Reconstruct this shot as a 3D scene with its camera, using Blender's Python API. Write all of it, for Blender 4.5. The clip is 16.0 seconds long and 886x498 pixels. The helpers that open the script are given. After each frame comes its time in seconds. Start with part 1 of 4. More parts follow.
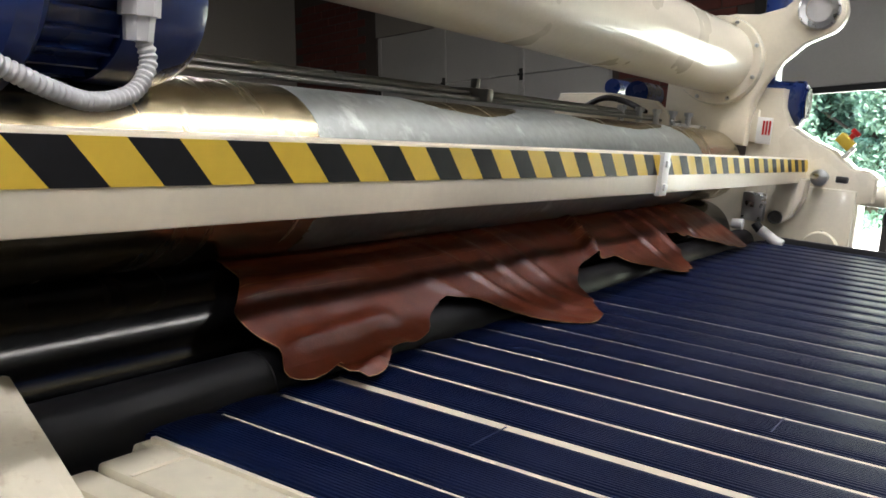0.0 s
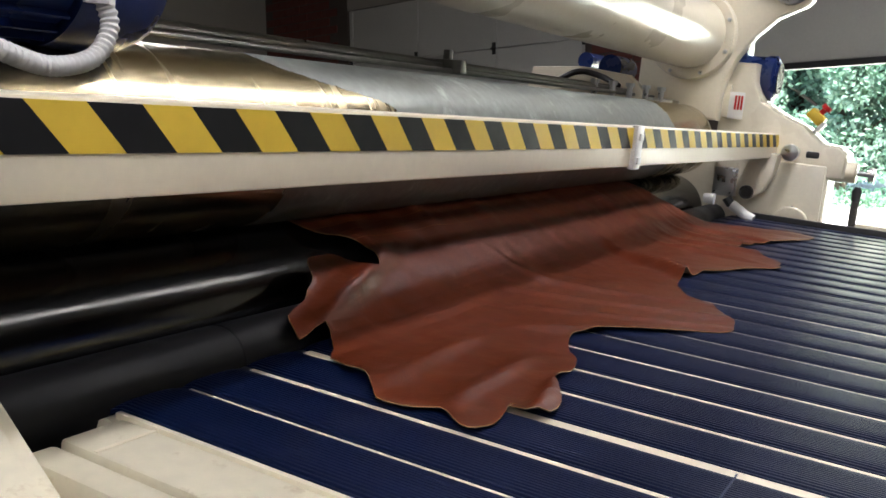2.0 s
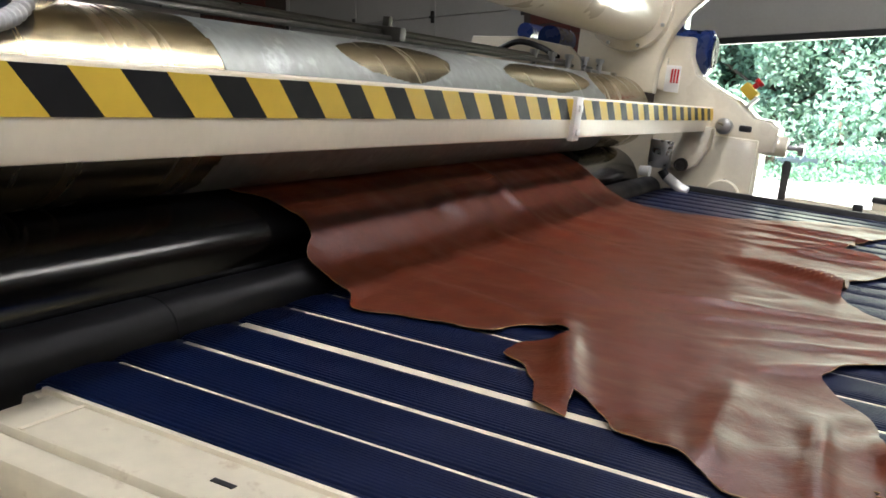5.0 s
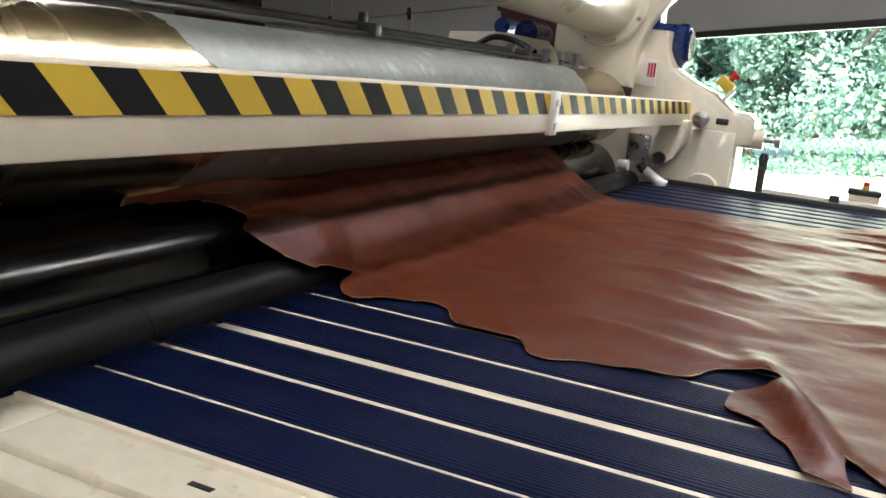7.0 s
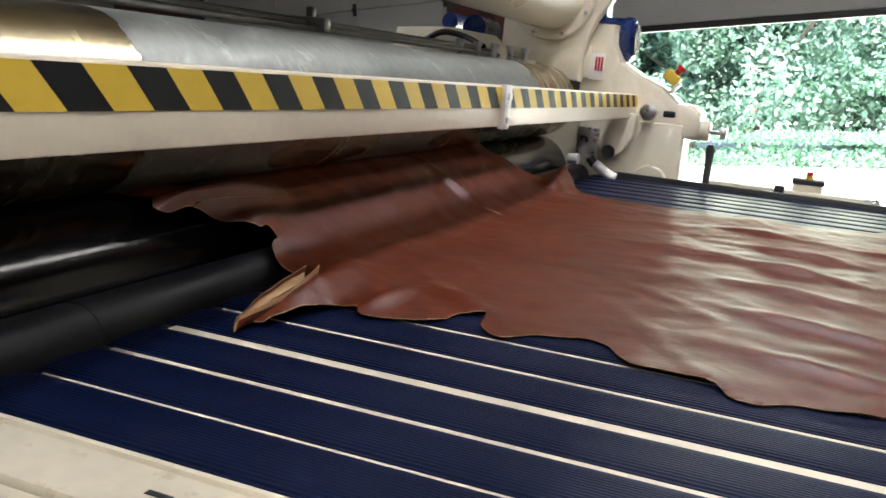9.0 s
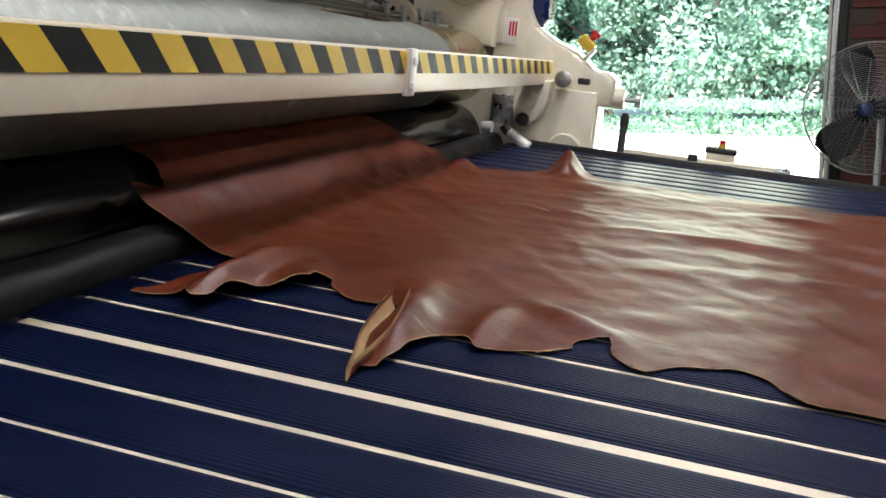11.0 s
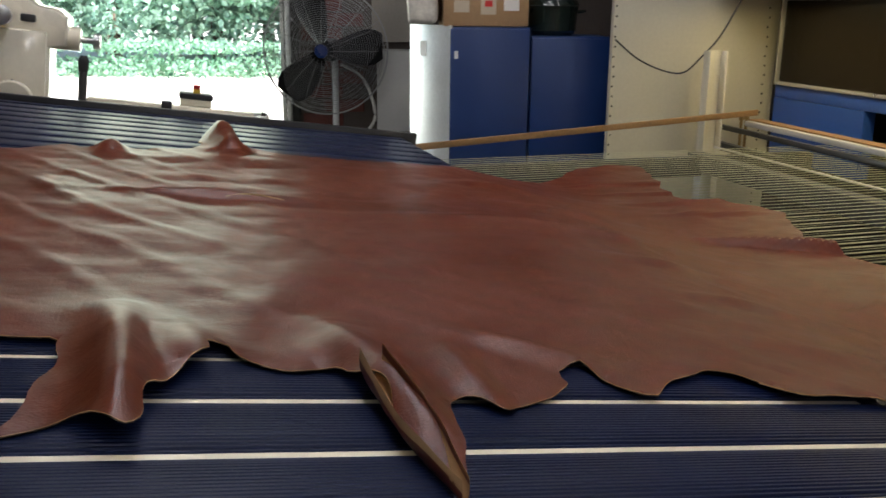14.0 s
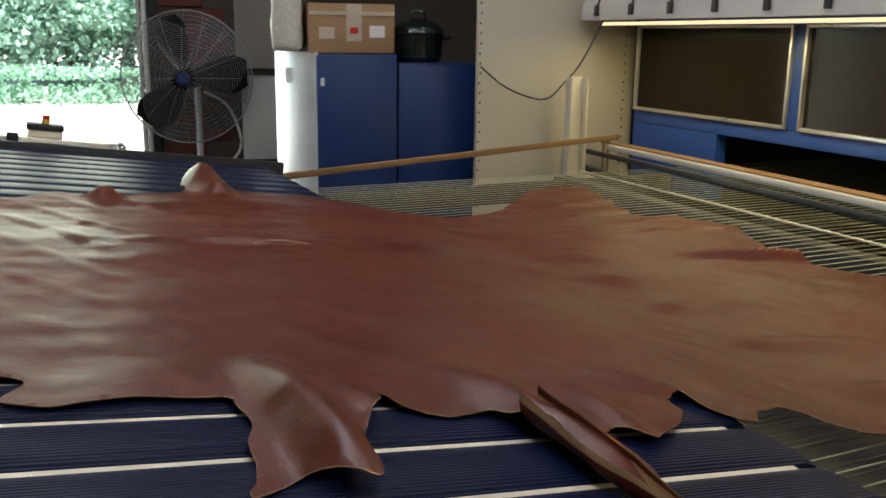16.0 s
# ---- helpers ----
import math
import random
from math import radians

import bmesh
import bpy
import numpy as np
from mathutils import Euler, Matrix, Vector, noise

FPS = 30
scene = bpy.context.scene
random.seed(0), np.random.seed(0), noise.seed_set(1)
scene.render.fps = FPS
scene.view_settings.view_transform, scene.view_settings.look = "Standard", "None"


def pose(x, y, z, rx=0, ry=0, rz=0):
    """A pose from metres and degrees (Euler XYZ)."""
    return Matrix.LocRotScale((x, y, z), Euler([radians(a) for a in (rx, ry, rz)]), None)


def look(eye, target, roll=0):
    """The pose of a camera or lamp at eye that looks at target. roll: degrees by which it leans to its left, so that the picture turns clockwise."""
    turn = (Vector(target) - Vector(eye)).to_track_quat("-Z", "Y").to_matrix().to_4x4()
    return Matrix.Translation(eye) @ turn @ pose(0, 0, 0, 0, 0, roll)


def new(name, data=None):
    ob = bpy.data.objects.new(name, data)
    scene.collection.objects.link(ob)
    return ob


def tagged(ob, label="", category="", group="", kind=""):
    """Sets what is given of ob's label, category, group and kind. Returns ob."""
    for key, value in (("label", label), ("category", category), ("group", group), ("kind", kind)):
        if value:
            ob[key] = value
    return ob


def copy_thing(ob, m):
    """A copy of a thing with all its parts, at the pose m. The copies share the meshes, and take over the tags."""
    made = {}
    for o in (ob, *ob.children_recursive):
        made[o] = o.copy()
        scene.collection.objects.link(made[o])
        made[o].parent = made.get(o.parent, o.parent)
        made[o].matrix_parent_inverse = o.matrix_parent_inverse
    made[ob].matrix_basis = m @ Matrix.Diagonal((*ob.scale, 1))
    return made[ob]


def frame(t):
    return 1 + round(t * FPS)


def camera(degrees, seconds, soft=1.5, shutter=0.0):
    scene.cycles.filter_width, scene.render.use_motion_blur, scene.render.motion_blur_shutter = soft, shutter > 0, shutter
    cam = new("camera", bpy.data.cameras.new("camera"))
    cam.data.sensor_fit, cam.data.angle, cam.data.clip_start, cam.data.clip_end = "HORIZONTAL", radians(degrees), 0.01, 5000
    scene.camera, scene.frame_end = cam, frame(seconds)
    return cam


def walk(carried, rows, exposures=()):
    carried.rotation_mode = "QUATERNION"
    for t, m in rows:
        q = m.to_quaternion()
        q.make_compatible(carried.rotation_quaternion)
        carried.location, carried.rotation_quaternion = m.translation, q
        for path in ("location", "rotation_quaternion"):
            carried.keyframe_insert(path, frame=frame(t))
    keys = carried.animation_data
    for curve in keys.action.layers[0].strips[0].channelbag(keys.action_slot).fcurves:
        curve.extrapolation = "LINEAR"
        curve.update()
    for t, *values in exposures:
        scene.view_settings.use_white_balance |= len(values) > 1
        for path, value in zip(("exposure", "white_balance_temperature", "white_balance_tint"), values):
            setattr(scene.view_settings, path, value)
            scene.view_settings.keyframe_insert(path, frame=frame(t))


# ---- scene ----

# The belt deck falls seven degrees along +X; TILT takes deck coordinates (deck top at 0.95) to the world.
DECK_Z = 1.2
TILT = pose(0, 0, DECK_Z) @ pose(0, 0, 0, 0, 7.0, 0) @ pose(0, 0, -0.95)
SLOPE = pose(0, 0, DECK_Z) @ pose(0, 0, 0, 0, 7.0, 0)

cam = camera(52.4, 16.0, soft=1.6, shutter=0.4)
PATH = [
    (0, (0.745, -0.574, 1.389), (-0.2944, 1.1082, 1.0857), 5.01),
    (0.5, (0.742, -0.572, 1.386), (-0.2865, 1.1118, 1.0598), 4.87),
    (1, (0.742, -0.568, 1.384), (-0.2726, 1.1223, 1.0444), 4.99),
    (1.5, (0.737, -0.559, 1.383), (-0.2571, 1.1421, 1.0401), 5.23),
    (2, (0.735, -0.557, 1.380), (-0.2433, 1.1518, 1.0295), 5.36),
    (2.5, (0.729, -0.551, 1.379), (-0.2248, 1.1703, 1.0224), 5.43),
    (3, (0.722, -0.544, 1.378), (-0.2002, 1.1937, 1.0150), 5.66),
    (3.5, (0.721, -0.542, 1.375), (-0.1764, 1.2066, 1.0036), 5.72),
    (4, (0.722, -0.546, 1.377), (-0.1543, 1.2108, 0.9934), 6.21),
    (6.5, (0.724, -0.536, 1.376), (-0.0898, 1.2452, 0.9682), 5.88),
    (7, (0.721, -0.533, 1.374), (-0.0837, 1.2532, 0.9709), 5.85),
    (7.5, (0.721, -0.530, 1.373), (-0.0720, 1.2625, 0.9760), 5.89),
    (8, (0.715, -0.528, 1.371), (-0.0637, 1.2724, 0.9794), 6.05),
    (10.5, (0.698, -0.449, 1.363), (0.1465, 1.4224, 0.9240), 5.30),
    (11, (0.698, -0.394, 1.363), (0.1726, 1.4814, 0.9102), 5.99),
    (11.5, (0.662, -0.334, 1.355), (0.1778, 1.5508, 0.8930), 4.71),
    (12, (0.627, -0.244, 1.356), (0.4508, 1.6955, 0.9020), 5.23),
    (12.5, (0.605, -0.189, 1.353), (0.7175, 1.7512, 0.8814), 5.49),
    (13, (0.600, -0.151, 1.356), (0.9101, 1.7659, 0.8790), 6.30),
    (13.5, (0.602, -0.131, 1.345), (1.0983, 1.7523, 0.8905), 7.22),
    (14, (0.612, -0.122, 1.345), (1.2284, 1.7288, 0.9050), 7.48),
    (14.5, (0.624, -0.108, 1.347), (1.3180, 1.7206, 0.9311), 7.91),
    (15, (0.629, -0.112, 1.347), (1.3774, 1.7012, 0.9580), 7.88),
    (15.5, (0.638, -0.099, 1.359), (1.4441, 1.6921, 0.9812), 7.58),
    (16, (0.636, -0.083, 1.357), (1.5077, 1.6821, 1.0031), 7.27),
]

walk(cam, [(t, TILT @ look(e, g, r)) for t, e, g, r in PATH],
     exposures=[(0, 2.72, 6050, 14), (10.5, 2.65, 6050, 14), (12.5, 2.4, 6050, 14), (14.0, 2.08, 6050, 14), (16, 1.98, 6050, 14)])

# ---- light ----
world = bpy.data.worlds.new("sky")
scene.world = world
world.use_nodes = True
wt = world.node_tree
sky = wt.nodes.new("ShaderNodeTexSky")
sky.sky_type, sky.sun_disc = "NISHITA", False
sky.sun_elevation, sky.sun_rotation = radians(49), radians(155)
wt.links.new(sky.outputs[0], wt.nodes["Background"].inputs[0])
wt.nodes["Background"].inputs[1].default_value = 0.15

sun_data = bpy.data.lights.new("sun", "SUN")
sun_data.energy, sun_data.angle, sun_data.color = 5.0, radians(0.6), (1.0, 0.95, 0.86)
sun = new("sun", sun_data)
sun.matrix_world = look((6, -4.5, 26), (-4, 16, 0))


def area_lamp(name, m, w, h, power, colour):
    d = bpy.data.lights.new(name, "AREA")
    d.shape, d.size, d.size_y, d.energy, d.color = "RECTANGLE", w, h, power, colour
    ob = new(name, d)
    ob.matrix_world = m
    return ob


# ---- materials ----
def mat(name, base, rough=0.5, metal=0.0, var=0.12, scale=6.0, fine=60.0, bump=0.05, spec=0.5, stain=None, stain_amount=0.5,
        stretch=(1, 1, 1), coat=0.0, bump_scale=None):
    """A surface with tone variation at two scales, optional stains of a second colour, and fine relief."""
    m = bpy.data.materials.new(name)
    m.use_nodes = True
    nt = m.node_tree
    b = nt.nodes["Principled BSDF"]
    tc = nt.nodes.new("ShaderNodeTexCoord")
    mp = nt.nodes.new("ShaderNodeMapping")
    mp.inputs["Scale"].default_value = stretch
    nt.links.new(tc.outputs["Object"], mp.inputs[0])
    n1 = nt.nodes.new("ShaderNodeTexNoise")
    n1.inputs["Scale"].default_value, n1.inputs["Detail"].default_value = scale, 4
    n2 = nt.nodes.new("ShaderNodeTexNoise")
    n2.inputs["Scale"].default_value, n2.inputs["Detail"].default_value = fine, 5
    nt.links.new(mp.outputs[0], n1.inputs[0])
    nt.links.new(mp.outputs[0], n2.inputs[0])
    add = nt.nodes.new("ShaderNodeMath")
    add.operation = "ADD"
    nt.links.new(n1.outputs[0], add.inputs[0])
    nt.links.new(n2.outputs[0], add.inputs[1])
    ramp = nt.nodes.new("ShaderNodeMapRange")
    ramp.inputs[1].default_value, ramp.inputs[2].default_value = 0.6, 1.4
    ramp.inputs[3].default_value, ramp.inputs[4].default_value = 1 - var, 1 + var
    nt.links.new(add.outputs[0], ramp.inputs[0])
    mul = nt.nodes.new("ShaderNodeVectorMath")
    mul.operation = "SCALE"
    mul.inputs[0].default_value = base
    nt.links.new(ramp.outputs[0], mul.inputs["Scale"])
    colour = mul.outputs[0]
    if stain:
        n3 = nt.nodes.new("ShaderNodeTexNoise")
        n3.inputs["Scale"].default_value, n3.inputs["Detail"].default_value, n3.inputs["Roughness"].default_value = scale * 2.3, 8, 0.65
        nt.links.new(mp.outputs[0], n3.inputs[0])
        sr = nt.nodes.new("ShaderNodeMapRange")
        sr.inputs[1].default_value, sr.inputs[2].default_value = 0.58, 0.72
        sr.inputs[3].default_value, sr.inputs[4].default_value = 0.0, stain_amount
        nt.links.new(n3.outputs[0], sr.inputs[0])
        mx = nt.nodes.new("ShaderNodeMixRGB")
        mx.inputs[2].default_value = (*stain, 1)
        nt.links.new(sr.outputs[0], mx.inputs[0])
        nt.links.new(colour, mx.inputs[1])
        colour = mx.outputs[0]
    nt.links.new(colour, b.inputs["Base Color"])
    rr = nt.nodes.new("ShaderNodeMapRange")
    rr.inputs[1].default_value, rr.inputs[2].default_value = 0.3, 0.7
    rr.inputs[3].default_value, rr.inputs[4].default_value = max(0.02, rough * 0.75), min(1, rough * 1.25)
    nt.links.new(n1.outputs[0], rr.inputs[0])
    nt.links.new(rr.outputs[0], b.inputs["Roughness"])
    b.inputs["Metallic"].default_value = metal
    b.inputs["Specular IOR Level"].default_value = spec
    b.inputs["Coat Weight"].default_value = coat
    b.inputs["Coat Roughness"].default_value = 0.07
    if bump:
        bp = nt.nodes.new("ShaderNodeBump")
        bp.inputs["Strength"].default_value, bp.inputs["Distance"].default_value = bump, 0.004
        src = n2
        if bump_scale:
            src = nt.nodes.new("ShaderNodeTexNoise")
            src.inputs["Scale"].default_value, src.inputs["Detail"].default_value = bump_scale, 3
            nt.links.new(mp.outputs[0], src.inputs[0])
        nt.links.new(src.outputs[0], bp.inputs["Height"])
        nt.links.new(bp.outputs[0], b.inputs["Normal"])
    return m


def glow(name, colour, strength):
    m = bpy.data.materials.new(name)
    m.use_nodes = True
    b = m.node_tree.nodes["Principled BSDF"]
    b.inputs["Base Color"].default_value = (*colour, 1)
    b.inputs["Emission Color"].default_value = (*colour, 1)
    b.inputs["Emission Strength"].default_value = strength
    return m


CREAM = mat("cream_paint", (0.74, 0.68, 0.54), 0.32, var=0.05, scale=3, bump=0.03, stain=(0.45, 0.33, 0.18), stain_amount=0.12, coat=0.6)
CREAM_WORN = mat("worn_cream_paint", (0.72, 0.66, 0.52), 0.42, var=0.09, scale=9, fine=40, bump=0.08, stain=(0.30, 0.17, 0.07), stain_amount=0.5)
CREAM_BEAM = mat("satin_white_paint", (0.80, 0.72, 0.57), 0.4, var=0.05, scale=3, bump=0.04, stain=(0.5, 0.42, 0.3), stain_amount=0.15)
YELLOW = mat("tape_yellow", (0.70, 0.48, 0.045), 0.45, var=0.05, scale=9, bump=0.04)
BLACK_TAPE = mat("tape_black", (0.009, 0.009, 0.011), 0.5, var=0.15, scale=9, bump=0.04, spec=0.2)
STEEL = mat("brushed_steel", (0.52, 0.53, 0.52), 0.32, 1.0, var=0.06, scale=4, fine=90, bump=0.03, stretch=(8, 1, 8))
STEEL_DULL = mat("hazed_roll_steel", (0.26, 0.275, 0.255), 0.48, 0.75, var=0.22, scale=5, fine=40, bump=0.02, stain=(0.62, 0.64, 0.62), stain_amount=0.5)
BRASS = mat("polished_brass_tint", (0.46, 0.38, 0.23), 0.24, 1.0, var=0.06, scale=3, fine=120, bump=0.01, stretch=(1, 8, 1))
RUBBER = mat("black_rubber", (0.007, 0.007, 0.008), 0.14, var=0.2, scale=7, fine=70, bump=0.012, stretch=(1, 3, 1), spec=0.4)
RUBBER_MATT = mat("matt_black_rubber", (0.007, 0.007, 0.008), 0.42, var=0.2, scale=7, bump=0.03, spec=0.14)
BLACK = mat("black_plastic", (0.02, 0.02, 0.022), 0.45, var=0.15)
# Near-black steel, also the colour for shaded hollows in press and tunnel.
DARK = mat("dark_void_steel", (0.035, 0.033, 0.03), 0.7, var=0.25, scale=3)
BELT = mat("navy_belt_rubber", (0.0027, 0.0072, 0.034), 0.38, var=0.2, scale=5, fine=140, bump=0.08, bump_scale=260, spec=0.18, stain=(0.02, 0.026, 0.06), stain_amount=0.25)
BLUE_PAINT = mat("motor_blue_paint", (0.007, 0.022, 0.115), 0.3, var=0.15, scale=8, bump=0.08, coat=0.3)
CAB_BLUE = mat("cabinet_blue_paint", (0.007, 0.029, 0.125), 0.4, var=0.06, scale=2, bump=0.03)
TUNNEL_BLUE = mat("tunnel_blue_paint", (0.02, 0.07, 0.29), 0.45, var=0.12, scale=3, bump=0.03, stain=(0.02, 0.03, 0.08), stain_amount=0.5)
GREY_HOSE = mat("grey_conduit_plastic", (0.55, 0.55, 0.56), 0.4, var=0.06)
RED = mat("red_plastic", (0.55, 0.02, 0.02), 0.35, var=0.05)
WHITE = mat("white_plastic", (0.78, 0.77, 0.74), 0.4, var=0.05)
ALU = mat("aluminium_frame", (0.66, 0.65, 0.62), 0.35, 0.8, var=0.08)
WOOD = mat("raw_wood_lath", (0.27, 0.155, 0.065), 0.6, var=0.3, scale=4, fine=50, bump=0.2, stretch=(1, 12, 12))
CARD = mat("cardboard", (0.36, 0.22, 0.11), 0.8, var=0.1, scale=5, bump=0.05)
FLOOR = mat("concrete_floor", (0.10, 0.092, 0.082), 0.7, var=0.2, scale=2, bump=0.1, stain=(0.1, 0.09, 0.08), stain_amount=0.5)
DOOR_GREY = mat("door_panel_paint", (0.52, 0.51, 0.49), 0.5, var=0.05, scale=2, bump=0.03)
BRICK = mat("red_brick", (0.12, 0.036, 0.028), 0.85, var=0.35, scale=11, fine=90, bump=0.3)
MORTAR = mat("mortar", (0.075, 0.058, 0.05), 0.9, var=0.2, scale=9, bump=0.3)
PANEL = mat("cream_sheet_panel", (0.57, 0.53, 0.41), 0.45, var=0.07, scale=1.5, bump=0.03, stain=(0.4, 0.33, 0.2), stain_amount=0.25)
CEIL = mat("ceiling_board", (0.10, 0.094, 0.088), 0.8, var=0.1, scale=2)
PLASTER = mat("grey_wall_paint", (0.30, 0.275, 0.245), 0.7, var=0.1, scale=2, bump=0.05)
STRING = mat("yellow_string", (0.50, 0.49, 0.32), 0.6, var=0.15, scale=30)
TAPE_CLEAR = mat("packing_tape", (0.55, 0.47, 0.36), 0.2, var=0.05)
ENAMEL = mat("dark_green_enamel", (0.012, 0.02, 0.017), 0.2, var=0.2, coat=0.4)
GRAVEL = mat("pale_gravel", (0.62, 0.57, 0.48), 0.9, var=0.2, scale=2, fine=30, bump=0.4)
GRASS = mat("grass_ground", (0.10, 0.17, 0.05), 0.9, var=0.35, scale=1.5, fine=30, bump=0.5)
BARK = mat("bark", (0.12, 0.09, 0.065), 0.9, var=0.3, scale=8, bump=0.4)
WIRE = mat("dull_guard_wire", (0.34, 0.34, 0.35), 0.4, 0.6, var=0.1)
WOOD_DARK = mat("brown_baffle_board", (0.10, 0.065, 0.035), 0.7, var=0.2)
BRASS_DULL = mat("dull_brass", (0.35, 0.24, 0.10), 0.5, 0.8, var=0.2)
FILM = mat("milky_plastic_film", (0.55, 0.53, 0.48), 0.12, var=0.25, scale=14, bump=0.2)
BLADE = mat("matt_black_blade", (0.012, 0.012, 0.013), 0.7, var=0.15, spec=0.2)
SEAM = mat("belt_seam_rubber", (0.016, 0.026, 0.075), 0.5, var=0.1)
GALV = mat("galvanised_sheet", (0.80, 0.81, 0.82), 0.35, 0.55, var=0.1, scale=4)


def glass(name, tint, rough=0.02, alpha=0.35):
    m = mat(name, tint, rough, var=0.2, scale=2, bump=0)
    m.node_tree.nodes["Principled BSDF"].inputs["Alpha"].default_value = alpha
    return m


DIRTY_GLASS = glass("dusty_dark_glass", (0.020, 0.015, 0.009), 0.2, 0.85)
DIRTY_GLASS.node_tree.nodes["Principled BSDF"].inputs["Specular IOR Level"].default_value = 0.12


# ---- building helpers ----
def mesh_from(bm, name, material, smooth=False):
    me = bpy.data.meshes.new(name)
    bmesh.ops.recalc_face_normals(bm, faces=bm.faces[:])
    bm.to_mesh(me)
    bm.free()
    for one in (material if isinstance(material, (list, tuple)) else [material]):
        me.materials.append(one)
    if smooth:
        me.shade_smooth()
        if smooth is not True:
            me.set_sharp_from_angle(angle=radians(smooth))
    return me


def part(name, bm, material, parent=None, label="", smooth=30, m=None):
    ob = new(name, mesh_from(bm, name, material, smooth))
    if parent is not None:
        ob.parent = parent
    if m is not None:
        ob.matrix_basis = m
    if label:
        ob["label"] = label
    return ob


def thing(name, label, category, group="", kind="", m=None):
    ob = new(name)
    ob.empty_display_size = 0.1
    if m is not None:
        ob.matrix_basis = m
    return tagged(ob, label, category, group, kind)


def B(bm=None):
    return bm if bm is not None else bmesh.new()


def box(bm, x0, x1, y0, y1, z0, z1, bevel=0.0, m=None, mi=0):
    """Adds an axis-aligned box with rounded edges to bm."""
    part_bm = bmesh.new()
    bmesh.ops.create_cube(part_bm, size=1)
    for v in part_bm.verts:
        v.co = Vector(((x0 + x1) / 2 + v.co.x * (x1 - x0), (y0 + y1) / 2 + v.co.y * (y1 - y0), (z0 + z1) / 2 + v.co.z * (z1 - z0)))
    if bevel:
        bmesh.ops.bevel(part_bm, geom=part_bm.edges[:], offset=bevel, segments=2, affect="EDGES", profile=0.5)
    return merge(bm, part_bm, m, mi)


def merge(bm, other, m=None, mi=0):
    if m is not None:
        bmesh.ops.transform(other, matrix=m, verts=other.verts[:])
    table = {v: bm.verts.new(v.co) for v in other.verts}
    for f in other.faces:
        try:
            g = bm.faces.new([table[v] for v in f.verts])
            g.material_index = mi
        except ValueError:
            pass
    other.free()
    return bm


def turned(bm, profile, axis="Y", centre=(0, 0, 0), seg=32, m=None, mi=0, caps=True):
    """Adds a body of revolution: profile rows are (along the axis, radius)."""
    o = bmesh.new()
    rings = []
    for a, r in profile:
        ring = []
        for k in range(seg):
            th = 2 * math.pi * k / seg
            c, s = r * math.cos(th), r * math.sin(th)
            co = {"Y": (c, a, s), "X": (a, c, s), "Z": (c, s, a)}[axis]
            ring.append(o.verts.new(Vector(co) + Vector(centre)))
        rings.append(ring)
    for r0, r1 in zip(rings, rings[1:]):
        for k in range(seg):
            o.faces.new((r0[k], r0[(k + 1) % seg], r1[(k + 1) % seg], r1[k]))
    if caps:
        o.faces.new(rings[0][::-1])
        o.faces.new(rings[-1])
    return merge(bm, o, m, mi)


def rod(bm, a, b, r, seg=10, mi=0):
    a, b = Vector(a), Vector(b)
    q = (b - a).to_track_quat("Z", "Y").to_matrix().to_4x4()
    return turned(bm, [(0, r), ((b - a).length, r)], "Z", seg=seg, m=Matrix.Translation(a) @ q, mi=mi)


def plate(bm, outline, y0, y1, bevel=0.004, mi=0):
    """Adds a plate of thickness y0..y1 with an (x, z) outline."""
    o = bmesh.new()
    a = [o.verts.new((x, y0, z)) for x, z in outline]
    f = o.faces.new(a)
    r = bmesh.ops.extrude_face_region(o, geom=[f])
    for v in r["geom"]:
        if isinstance(v, bmesh.types.BMVert):
            v.co.y = y1
    if bevel:
        edges = [e for e in o.edges if abs(e.verts[0].co.y - e.verts[1].co.y) < 1e-6]
        bmesh.ops.bevel(o, geom=edges, offset=bevel, segments=2, affect="EDGES", profile=0.5)
    return merge(bm, o, None, mi)


def hose(bm, points, r, ribs=0, seg=12, step=0.006):
    """Adds a tube along a smooth line through the points; ribs gives the pitch of its corrugation."""
    pts = [Vector(p) for p in points]
    path = []
    for i in range(len(pts) - 1):
        p0, p1, p2, p3 = pts[max(i - 1, 0)], pts[i], pts[i + 1], pts[min(i + 2, len(pts) - 1)]
        n = max(2, int((p2 - p1).length / step))
        for k in range(n):
            t = k / n
            path.append(0.5 * ((2 * p1) + (p2 - p0) * t + (2 * p0 - 5 * p1 + 4 * p2 - p3) * t * t + (3 * p1 - p0 - 3 * p2 + p3) * t ** 3))
    path.append(pts[-1])
    rings, run = [], 0.0
    for i, p in enumerate(path):
        d = (path[min(i + 1, len(path) - 1)] - path[max(i - 1, 0)]).normalized()
        q = d.to_track_quat("Z", "Y")
        if i:
            run += (p - path[i - 1]).length
        rr = r * (1 + (0.12 * math.sin(run / ribs * 2 * math.pi) if ribs else 0))
        rings.append([bm.verts.new(p + q @ Vector((rr * math.cos(2 * math.pi * k / seg), rr * math.sin(2 * math.pi * k / seg), 0))) for k in range(seg)])
    for r0, r1 in zip(rings, rings[1:]):
        for k in range(seg):
            bm.faces.new((r0[k], r0[(k + 1) % seg], r1[(k + 1) % seg], r1[k]))
    return bm


def deck(x, y, z):
    """Deck coordinates (z above the belts) to world."""
    return SLOPE @ Vector((x, y, z))


def dxz(x, z):
    p = deck(x, 0, z)
    return p.x, p.z

